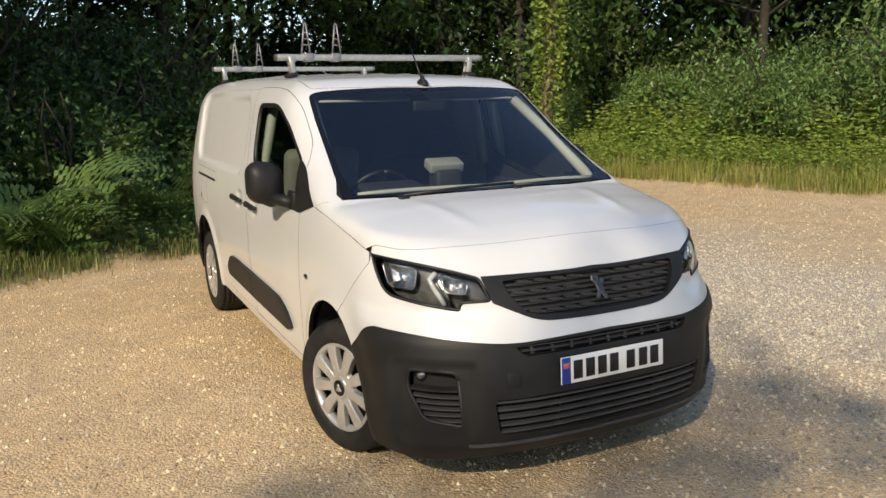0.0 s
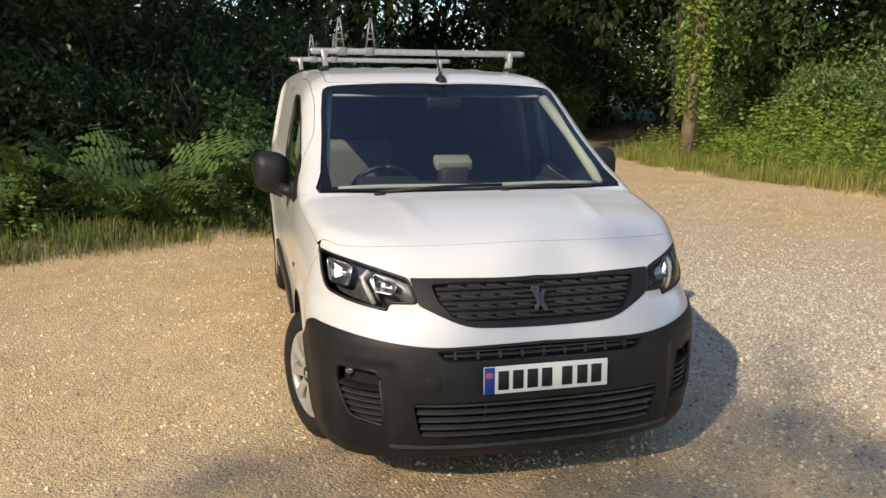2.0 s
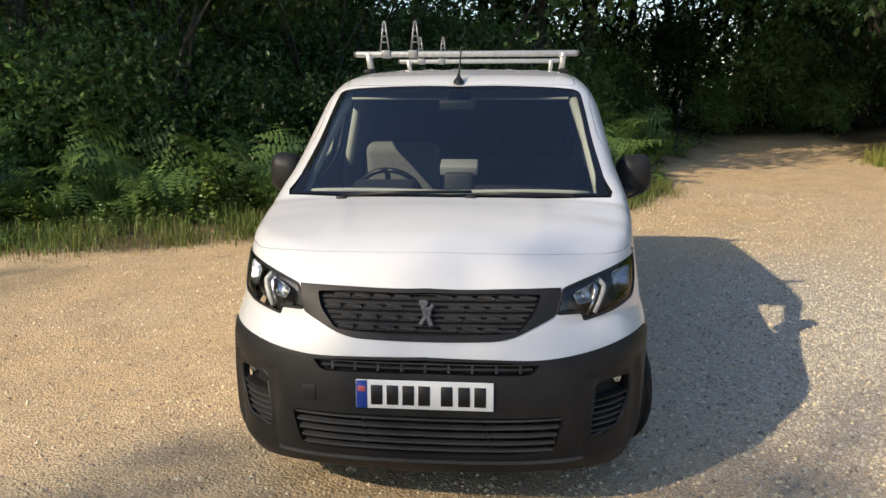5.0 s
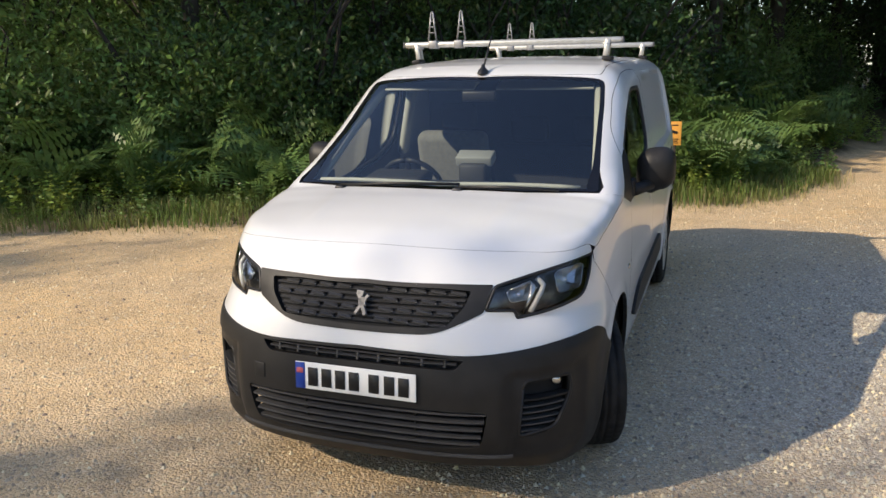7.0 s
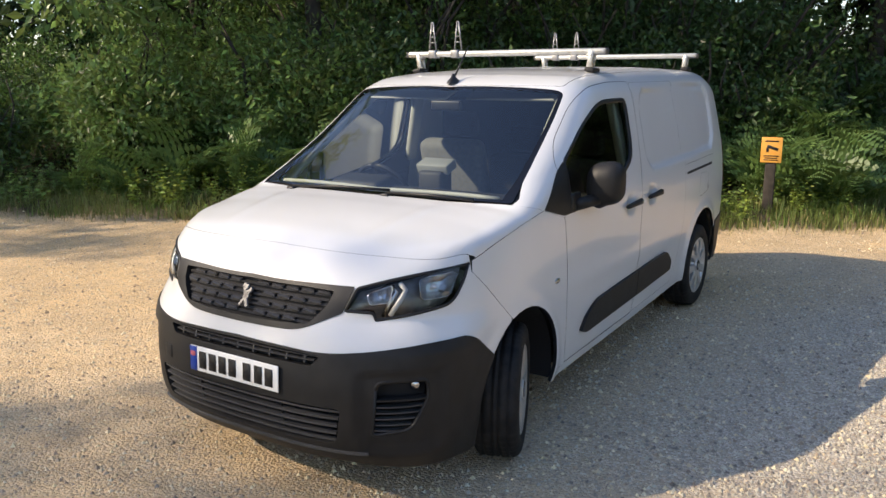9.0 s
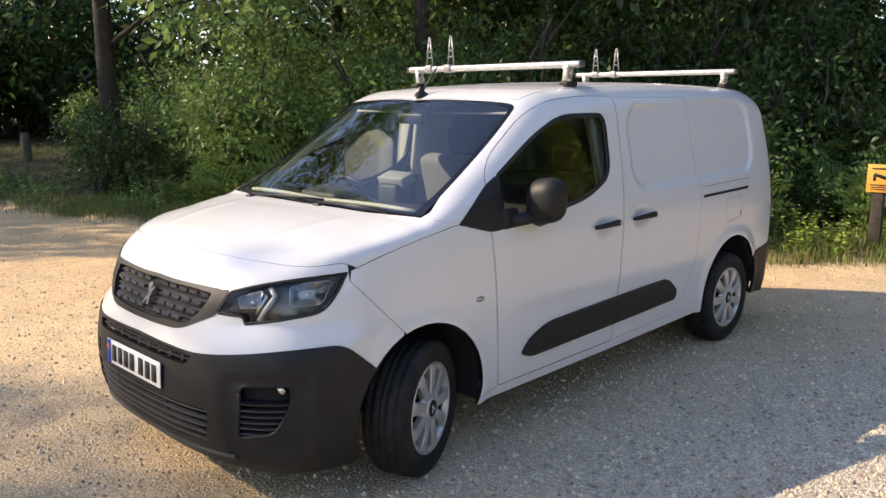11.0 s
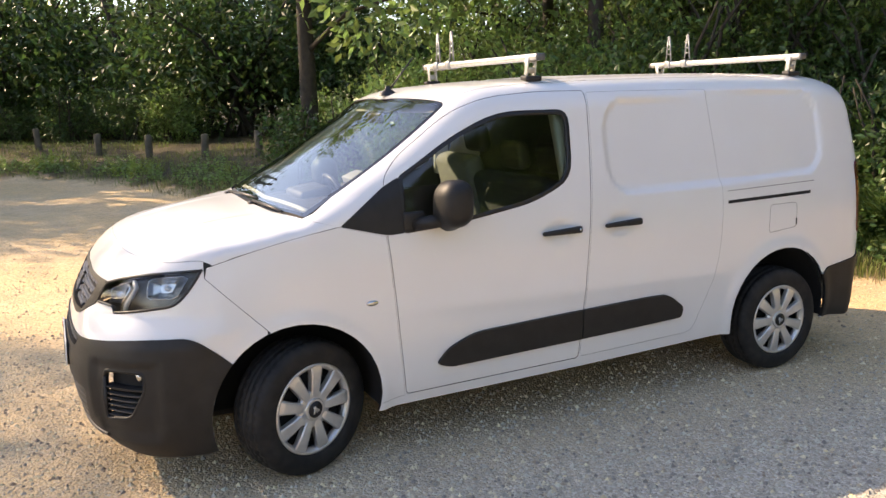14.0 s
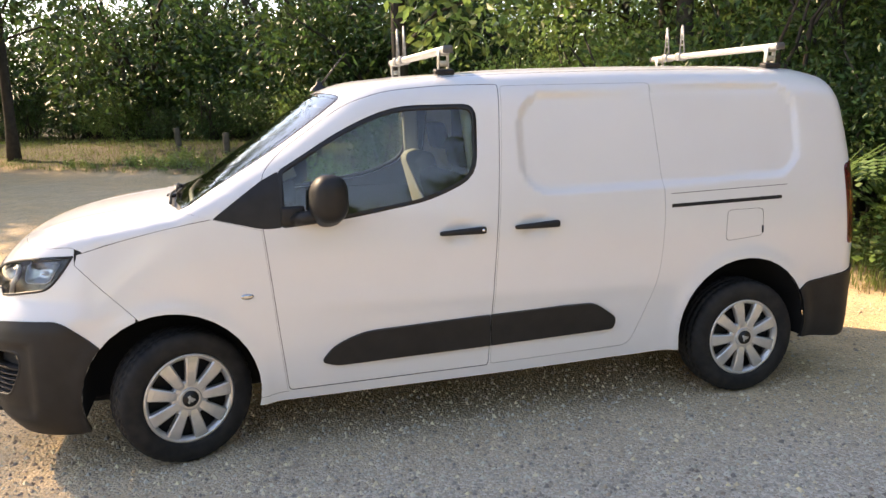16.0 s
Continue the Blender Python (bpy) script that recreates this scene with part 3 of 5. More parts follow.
def slat(y0, y1, z0, z1, lift, high, deep, n=14, bm=None):
    """A bar across the nose from (y0, z0) to (y1, z1), following its curve."""
    bm = bm or bmesh.new()
    rings = []
    for i in range(n + 1):
        t = i / n
        p = on_front(y0 + (y1 - y0) * t, z0 + (z1 - z0) * t)
        q = outward(p)
        q = Vector((q[0], q[1], 0)).normalized()
        p = Vector(p) + q * lift
        up = Vector((0, 0, high / 2))
        rings.append([bm.verts.new(v) for v in (p + up * 0.5, p - up * 0.5, p - q * deep * 0.4 - up, p - q * deep - up, p - q * deep + up, p - q * deep * 0.4 + up)])
    for a, b in zip(rings, rings[1:]):
        for k in range(6):
            bm.faces.new((a[k], a[(k + 1) % 6], b[(k + 1) % 6], b[k]))
    bm.faces.new(rings[0][::-1])
    bm.faces.new(rings[-1])
    bmesh.ops.recalc_face_normals(bm, faces=bm.faces[:])
    return bm


def fixed(p, q=None, spin=0.0):
    """A pose on the skin at p: x outwards, z up."""
    q = Vector(q if q is not None else outward(p))
    z = Vector((0, 0, 1))
    z = (z - q * z.dot(q)).normalized()
    return Matrix.Translation(Vector(p)) @ Matrix((q, z.cross(q), z)).transposed().to_4x4() @ pose(0, 0, 0, spin)


GRILLE_GREY = material("grey_plastic", (0.05, 0.05, 0.052), 0.42, vary=0.2, scale=12)
# grille: thin bars, and between them rows of stepped dashes with a stud at each end
def mesh_half(z):
    return float(np.interp(z, (0.79, 0.876, 0.93), (0.338, 0.408, 0.421)))


for k in range(8):
    z = 0.8 + 0.0182 * k
    bar = part("grille_bar", slat(-mesh_half(z), mesh_half(z), z, z, -0.012, 0.0075, 0.014), GRILLE_GREY, grille, smooth=False)
    if k % 2:
        continue
    z, a = z + 0.0095, mesh_half(z + 0.0095)
    y = -a + 0.012 + 0.04 * (k // 2 % 2)
    while y < a - 0.06:
        if abs(y + 0.028) > 0.055:
            part("dash", slat(y, y + 0.056, z + 0.003, z - 0.003, -0.002, 0.0125, 0.02, 2), GRILLE_GREY, bar, smooth=False)
            part("stud", block((0.005, 0.006, 0.007), fixed(on_front(y + 0.06, z)) @ pose(-0.004, 0, 0), 0.002, 1), GREY_METAL, bar)
        y += 0.08
BADGE = material("dull_chrome", (0.14, 0.14, 0.145), 0.45, metal=0.8, vary=0.3, scale=60)
spot = on_front(0.0, 0.864)
bm = bmesh.new()
for y, z, w, h, turn in ((0.0, -0.004, 0.02, 0.1, 26), (0.0, -0.004, 0.018, 0.096, -30), (-0.014, 0.04, 0.036, 0.026, -8), (0.0, 0.006, 0.034, 0.04, 12)):
    block((0.011, w, h), fixed(spot) @ pose(0.004, y, z, turn), 0.0035, 1, bm)
part("badge", bm, BADGE, grille, "plain dull chrome badge", smooth=False)

# bumper: slot bars and ribs, intake slats, pods, plate
for z, a in ((0.686, 0.425), (0.668, 0.405)):
    part("slot_bar", slat(-a, a, z, z, -0.004, 0.0075, 0.024), GRILLE_GREY, front_bumper, smooth=False)
for y in np.arange(-0.36, 0.37, 0.09):
    for z, h in ((0.677, 0.012), (0.66, 0.012)):
        part("slot_rib", block((0.018, 0.012, h), fixed(on_front(y, z)) @ pose(-0.018, 0, 0), 0.002, 1), GRILLE_GREY, front_bumper)
for k in range(5):
    z = 0.34 + 0.033 * k
    a = 0.487 + 0.03 * k / 4
    part("intake_slat", slat(-a, a, z, z, 0.0, 0.016, 0.045), GRILLE_GREY, front_bumper, smooth=False)
part("bumper_lip", slat(-0.6, 0.6, 0.285, 0.285, 0.016, 0.022, 0.03, 30), GRILLE_GREY, front_bumper, smooth=False)
for y in (-0.24, 0.24):
    bm = bmesh.new()
    for z in (0.357, 0.39, 0.423, 0.456):
        block((0.03, 0.008, 0.02), fixed(on_front(y, z)) @ pose(-0.024, 0, 0), 0.002, 1, bm)
    part("intake_post", bm, TRIM, front_bumper)
part("tow_cover", block((0.006, 0.058, 0.06), fixed(on_front(-0.45, 0.561)) @ pose(0.006, 0, 0), 0.006, 2), TRIM, front_bumper)
p = Vector((0.962, 0, 0.57))
part("plate_holder", block((0.03, 0.5, 0.1), pose(0.945, 0, 0.57, 0, -3), 0.004, 1), TRIM, front_bumper)
plate_thing = part("number_plate", block((0.006, 0.52, 0.111), pose(*p, 0, -3), 0.003, 2), PLATE_WHITE, van, "white number plate with dark bars and a blue end")
part("plate_band", block((0.002, 0.042, 0.108), pose(0.9665, -0.237, 0.57, 0, -3), 0.0008, 1), BLUE, plate_thing, "blue band")
part("band_mark", block((0.002, 0.03, 0.022), pose(0.9682, -0.237, 0.592, 0, -3), 0.0008, 1), material("plate_red", (0.5, 0.12, 0.14), 0.4), plate_thing, "red and white mark")
part("band_mark", block((0.002, 0.026, 0.014), pose(0.9678, -0.237, 0.545, 0, -3), 0.0008, 1), PLATE_WHITE, plate_thing, "pale bar")
for y in (-0.18, -0.12, -0.06, 0.0, 0.085, 0.15, 0.21):
    part("bar", block((0.002, 0.044, 0.076), pose(0.9673, y, 0.569, 0, -3), 0.0008, 1), BLACK, plate_thing, "dark bar")

plate_thing.location.z = 0.006
BOWL = material("lamp_bowl_grey", (0.17, 0.165, 0.16), 0.28, metal=0.5, vary=0.6, scale=25)
LAMP_WHITE = material("lamp_white", (0.5, 0.52, 0.53), 0.25)
CHROME_DULL = material("reflector", (0.5, 0.51, 0.52), 0.2, metal=1, bump=0.004, bump_scale=45)
for flip in (False, True):
    s = -1 if flip else 1
    mirror = Matrix.Diagonal((1, s, 1, 1))

    def mine(bm):
        if flip:
            bm.transform(mirror)
            bmesh.ops.reverse_faces(bm, faces=bm.faces[:])
        return bm

    part("seam_seal", skin(sides, "seam", -0.01, 0, flip=flip), SEAL, van)
    part("nose_seal", skin(nose, "seam", -0.012, 0, flip=flip), SEAL, van)
    part("bonnet_seal", skin(lid, "seam", -0.012, 0, flip=flip), SEAL, bonnet)
    panel("body_side", sides, "body_side", PAINT, van, flip=flip)
    panel("wing", sides, "wing", PAINT, van, flip=flip)
    door = panel("front_door", sides, "front_door", PAINT, van, flip=flip)
    pane = part("window_pane", skin(sides, "window_pane", -0.01, 0, flip=flip), SIDE_GLASS, door)
    pane.visible_shadow = False
    part("door_lining", skin(sides, "front_door", -0.035, 0, flip=flip), CAB_DARK, door)
    part("window_seal", skin(sides, "window_seal", -0.002, 0.015, flip=flip), SEAL, door)
    panel("sail_panel", sides, "sail_panel", TRIM, door, rim=TRIM, flip=flip)
    slider = panel("sliding_door", sides, "sliding_door", PAINT, van, flip=flip)
    part("tail_lamp", skin(sides, "tail_lamp", 0.004, flip=flip), RED_LAMP, van)
    panel("rear_bumper", sides, "rear_bumper", TRIM, van, rim=TRIM, lift=0.008, flip=flip)
    panel("fuel_flap", sides, "fuel_flap", PAINT, van, flip=flip)
    part("side_rail", skin(rails, "door_rail", 0.001, 0, flip=flip), DARK, van, "black sliding door rail")
    part("rail_cover_seam", skin(rails, "rail_line", 0.001, 0, flip=flip), SEAL, van)
    part("flap_notch", mine(block((0.004, 0.012, 0.04), fixed(on_side(-3.046, 0.925)), 0.002, 1)), DARK, van)
    panel("rub_strip", strips, "strip_front", TRIM, door, rim=TRIM, lift=0.018, flip=flip)
    panel("rub_strip", strips, "strip_rear", TRIM, slider, rim=TRIM, lift=0.018, flip=flip)
    # door handles in their cups
    for (x0, z0), owner in zip(HANDLES, (door, slider)):
        p = on_side(x0, z0)
        m = fixed(p)
        grip = block((0.028, 0.235, 0.037), None, 0.013, 3)
        for v in grip.verts:
            v.co.z *= 1 - 0.5 * max(0.0, -v.co.y - 0.06) / 0.06
            v.co.x -= 0.09 * max(0.0, -v.co.y - 0.07)
        grip.transform(m @ pose(0.036, 0, 0, 1.5))
        handle = part("door_handle", mine(grip), TRIM, owner)
        if owner is door:
            lock = bmesh.new()
            bmesh.ops.create_cone(lock, cap_ends=True, segments=12, radius1=0.008, radius2=0.008, depth=0.004, matrix=m @ pose(0.05, 0.1, 0.003, 0, 90))
            part("lock", mine(lock), CHROME, handle)
    # repeater
    p = on_side(-0.326, 0.786)
    bm = bmesh.new()
    bmesh.ops.create_uvsphere(bm, u_segments=20, v_segments=10, radius=1, matrix=fixed(p) @ Matrix.Diagonal((0.008, 0.03, 0.014, 1)))
    part("side_repeater", mine(bm), CHROME_DULL, van)
    # lamps
    lamp = part("headlamp", skin(nose, "headlamp_lens", flip=flip, depth=0.0), LENS, van)
    lamp.visible_shadow = False
    part("lamp_bowl", skin(nose, "headlamp_lens", -0.055, 0, flip=flip), BOWL, lamp)
    rim = bmesh.new()
    ring = Ball.to3(inset(LAMP, 0.006))
    tube([*ring, ring[0]], 0.006, 6, rim)
    part("lamp_rim", mine(rim), SEAL, lamp)
    # two faceted reflectors: the large outer one and the inner one
    for corners, mid, deep in ((((0.722, 0.985), (0.81, 0.995), (0.808, 0.902), (0.743, 0.9)), (0.775, 0.946), 0.05),
                               (((0.562, 0.93), (0.648, 0.966), (0.65, 0.897), (0.582, 0.886)), (0.612, 0.92), 0.045)):
        rows = []
        for shrink, sunk in ((1.0, 0.012), (0.78, 0.032), (0.42, deep)):
            row = []
            for i in range(4):
                p, q = corners[i], corners[(i + 1) % 4]
                for t in (0.12, 0.5, 0.88):
                    u = p[0] + (q[0] - p[0]) * t, p[1] + (q[1] - p[1]) * t
                    w = on_front(mid[0] + (u[0] - mid[0]) * shrink, mid[1] + (u[1] - mid[1]) * shrink)
                    row.append(Vector(w) - Vector(outward(w)) * sunk)
            rows.append(row)
        bowl = bmesh.new()
        made = [[bowl.verts.new(v) for v in row] for row in rows]
        for u, v in zip(made, made[1:]):
            for i in range(12):
                bowl.faces.new((u[i], u[(i + 1) % 12], v[(i + 1) % 12], v[i]))
        bowl.faces.new(made[-1])
        reflector = part("reflector", mine(bowl), CHROME_DULL, lamp, smooth=False)
        part("reflector_edge", mine(tube([*rows[0], rows[0][0]], 0.0035, 5)), CHROME_DULL, reflector)
        w = on_front(*mid)
        bulb = bmesh.new()
        bmesh.ops.create_uvsphere(bulb, u_segments=14, v_segments=8, radius=0.013, matrix=Matrix.Translation(Vector(w) - Vector(outward(w)) * (deep - 0.008)))
        part("bulb", mine(bulb), CHROME, lamp)
    line = [Vector(on_front(a, b)) - Vector(outward(on_front(a, b))) * 0.016 for a, b in ((0.664, 0.974), (0.692, 0.945), (0.687, 0.92), (0.67, 0.88), (0.65, 0.842))]
    part("light_strip", mine(tube(line, 0.011, 8)), LAMP_WHITE, lamp)
    blade = [Vector(on_front(a, b)) - Vector(outward(on_front(a, b))) * 0.02 for a, b in ((0.64, 0.968), (0.664, 0.938), (0.646, 0.888), (0.624, 0.838))]
    part("chrome_blade", mine(tube(blade, 0.009, 6)), CHROME_DULL, lamp)
    # fog pods, each backed by a near-black sheet that stands in for shade
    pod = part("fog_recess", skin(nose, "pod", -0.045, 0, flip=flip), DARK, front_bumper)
    frame_line = Ball.to3(inset(POD, 0.004))
    part("pod_frame", mine(tube([*frame_line, frame_line[0]], 0.009, 6)), TRIM, front_bumper)
    for k in range(5):
        z = 0.388 + 0.025 * k
        part("pod_slat", mine(slat(0.632, 0.765 + 0.006 * k, z, z, -0.004, 0.011, 0.04, 8)), GRILLE_GREY, front_bumper, smooth=False)
    p = on_front(0.768, 0.568)
    fog = bmesh.new()
    lathe([(0.001, 0.008), (0.014, 0.006), (0.021, 0.001), (0.023, -0.02)], 20, fog, Matrix.Translation(Vector(p) - Vector(outward(p)) * 0.03) @ Vector((0, 1, 0)).rotation_difference(Vector((0.9, 0.45, 0))).to_matrix().to_4x4())
    part("fog_lamp", mine(fog), CHROME_DULL, front_bumper)
    part("pod_divider", mine(slat(0.635, 0.792, 0.518, 0.516, 0.0, 0.014, 0.04, 8)), TRIM, front_bumper, smooth=False)
    # mirrors
    head = bmesh.new()
    bmesh.ops.create_cube(head, size=1, matrix=Matrix.Diagonal((0.18, 0.2, 0.22, 1)))
    bmesh.ops.bevel(head, geom=head.edges[:], offset=0.078, segments=6, profile=0.5, affect="EDGES")
    for v in head.verts:
        if v.co.x > 0:
            v.co.x *= 0.9 - 2.2 * abs(v.co.z) * 0.6
            v.co.y *= 0.94
        v.co.z += 0.12 * v.co.y * (v.co.z > 0) - 0.02 * (v.co.y < 0) * (v.co.z < 0)
    head.transform(pose(-0.705, 0.97, 1.225, 0, 0, 6))
    wing_mirror = part("door_mirror", mine(head), TRIM, door)
    arm = bmesh.new()
    tube([(-0.56, 0.865, 1.125), (-0.6, 0.9, 1.135), (-0.66, 0.95, 1.15)], 0.032, 12, arm)
    block((0.11, 0.03, 0.09), pose(-0.555, 0.868, 1.145), 0.012, 2, arm)
    part("mirror_arm", mine(arm), TRIM, wing_mirror)
    part("mirror_glass", mine(block((0.004, 0.12, 0.13), pose(-0.77, 0.968, 1.222, 0, 0, 6), 0.015, 2)), material("mirror", (0.8, 0.82, 0.83), 0.02, metal=1), wing_mirror)
    # wheel arches
    for cx, cz, r in (ARCH_F, ARCH_R):
        bm = bmesh.new()
        n, rings = 24, []
        for k in range(n + 1):
            a = radians(-12 + 204 * k / n)
            rings.append([bm.verts.new((cx + (r + 0.012) * math.cos(a), y, cz + (r + 0.012) * math.sin(a))) for y in (0.845, 0.5)])
        for a, b in zip(rings, rings[1:]):
            bm.faces.new((a[0], b[0], b[1], a[1]))
        bm.faces.new([q[1] for q in rings])
        part("arch_liner", mine(bm), DARK, van)
panel("rear_door", back, "rear_door", PAINT, van, both=True)

# the tail draws in a little, more so towards the roof
for ob in van.children_recursive:
    for v in ob.data.vertices:
        if v.co.x < -3.3:
            k = min(1.0, (-3.3 - v.co.x) / 0.5)
            k = k * k * (3 - 2 * k)
            up = min(1.0, max(0.0, (v.co.z - 1.0) / 0.8))
            v.co.x += k * (0.085 + 0.05 * up * up)
            v.co.z -= 0.03 * k * up ** 3

# underside and cab
part("underbody", block((1.96, 1.66, 0.05), pose(-1.47, 0, 0.315), 0.01, 1), DARK, van)
part("underbody", block((4.4, 0.98, 0.05), pose(-1.5, 0, 0.25), 0.01, 1), DARK, van)
part("underbody", block((0.3, 1.0, 0.04), pose(0.55, 0, 0.265), 0.01, 1), DARK, van)
FABRIC = material("seat_cloth", (0.035, 0.036, 0.04), 0.9, vary=0.3, scale=60, bump=0.001, bump_scale=400)
part("bulkhead", block((0.03, 1.38, 1.28), pose(-1.76, 0, 1.03), 0.01, 1), CAB_DARK, van)
part("cab_floor", block((1.12, 1.56, 0.04), pose(-1.06, 0, 0.4), 0.01, 1), CAB_DARK, van)
part("headlining", block((0.62, 1.2, 0.02), pose(-1.32, 0, 1.735, 0, 1.5), 0.005, 1), material("grey_headlining", (0.2, 0.2, 0.2), 0.9, vary=0.1), van)
dash = bmesh.new()
block((0.46, 1.5, 0.16), pose(-0.3, 0, 1.07, 0, 4), 0.05, 4, dash)
block((0.3, 1.5, 0.27), pose(-0.36, 0, 0.92), 0.06, 3, dash)
dashboard = part("dashboard", dash, CAB_DARK, van)
hood = bmesh.new()
block((0.2, 0.34, 0.07), pose(-0.42, -0.37, 1.17, 0, 8), 0.03, 3, hood)
part("instrument_hood", hood, CAB_DARK, dashboard)
part("firewall", block((0.04, 0.96, 0.8), pose(-0.03, 0, 0.75), 0.01, 1), DARK, van)
part("tray_stand", block((0.12, 0.16, 0.14), pose(-0.57, 0.02, 1.18), 0.02, 2), CAB_DARK, dashboard)
part("storage_tray", block((0.1, 0.205, 0.055), pose(-0.585, 0.02, 1.272, 0, 20), 0.008, 2), material("grey_tray", (0.3, 0.31, 0.3), 0.6, vary=0.1), dashboard, "pale grey tray on the dashboard")
# added pale tube in place of the bright reflection along the glass's lower edge
edge_line = [Vector(on_top(-0.075 - 0.05 * abs(y), y)) - Vector((0, 0, 0.03)) for y in np.linspace(-0.68, 0.68, 15)]
part("dash_edge", tube(edge_line, 0.012, 6), CAB_GREY, dashboard, "pale strip imitating a reflection at the foot of the windscreen")
wheel_pose = pose(-0.62, -0.37, 1.1, 0, -62) @ pose(0, 0, 0, 90)
rim = bmesh.new()
tube([wheel_pose @ Vector((0.18 * math.cos(a), 0, 0.18 * math.sin(a))) for a in (2 * math.pi * k / 28 for k in range(29))], 0.015, 10, rim)
block((0.12, 0.05, 0.1), wheel_pose @ pose(0, 0, 0), 0.02, 3, rim)
for a in (0, 180, 270):
    block((0.13, 0.02, 0.03), wheel_pose @ pose(0, 0, 0, 0, a) @ pose(0.11, 0, 0), 0.008, 2, rim)
part("steering_wheel", rim, SEAL, van)


# paler copy of the seat cloth: sunlight on the driver's backrest as colour
SUNLIT_CLOTH = material("sunlit_seat_cloth", (0.2, 0.2, 0.19), 0.9, vary=0.15, scale=40, bump=0.001, bump_scale=300)


def seat(y, wide, high, cloth):
    cushion = part("seat", block((0.5, wide, 0.18), pose(-1.12, y, 0.72, 0, 6), 0.06, 4), FABRIC, van)
    part("backrest", block((0.14, wide, high), pose(-1.43 - 0.12 * high, y, 0.77 + 0.5 * high, 0, 14), 0.055, 4), cloth, cushion)
    for dy in ((0,) if wide < 0.6 else (-wide / 4, wide / 4)):
        part("headrest", block((0.09, 0.25, 0.17), pose(-1.505 - 0.125 * high, y + dy, 0.855 + high, 0, 12), 0.04, 4), FABRIC, cushion)


seat(-0.41, 0.48, 0.58, SUNLIT_CLOTH)
seat(0.29, 0.82, 0.5, FABRIC)
rear_mirror = part("interior_mirror", block((0.03, 0.2, 0.06), pose(-0.72, 0, 1.6), 0.015, 3), SEAL, van)
part("sun_visor", block((0.16, 0.55, 0.015), pose(-0.9, 0.34, 1.66, 0, 20), 0.006, 2), CAB_GREY, van)
part("sun_visor", block((0.16, 0.55, 0.015), pose(-0.9, -0.34, 1.66, 0, 20), 0.006, 2), CAB_GREY, van)
for s in (-1, 1):
    part("pillar_trim", tube([(-0.2, s * 0.745, 1.19), (-0.53, s * 0.7, 1.42), (-0.9, s * 0.64, 1.65)], 0.032, 8), CAB_GREY, van)
    part("pillar_trim", block((0.1, 0.05, 0.5), pose(-1.475, s * 0.735, 1.43, s * 12, 4), 0.02, 3), CAB_GREY, van)
    part("door_card", block((1.02, 0.03, 0.72), pose(-0.98, s * 0.83, 0.74), 0.01, 2), CAB_DARK, van)

# wipers, aerial
for y0, y1 in ((-0.5, 0.12), (0.12, 0.6)):
    bm = bmesh.new()
    a, b = Vector(on_top(0.02, y0)), Vector(on_top(-0.005, y1))
    tube([a + Vector((0.0, 0, 0.012)), (a + b) / 2 + Vector((0.005, 0, 0.022)), b + Vector((0, 0, 0.018))], 0.007, 6, bm)
    block((0.05, 0.05, 0.02), Matrix.Translation(a), 0.008, 2, bm)
    part("wiper", bm, SEAL, van)
bm = bmesh.new()
foot = on_top(-0.8, 0.0)
lathe([(0.032, -0.004), (0.026, 0.014), (0.012, 0.03), (0.007, 0.05)], 16, bm, Matrix.Translation(Vector(foot)) @ pose(0, 0, 0, 90))
bm.transform(Matrix.Translation(Vector(foot)) @ Matrix.Diagonal((1.7, 1, 1, 1)) @ Matrix.Translation(-Vector(foot)))
aerial = part("aerial", bm, SEAL, van)
part("mast", tube([Vector(foot) + Vector((-0.01, 0, 0.03)), (-0.958, 0.005, 1.93)], 0.006, 8, taper=0.55), SEAL, aerial)


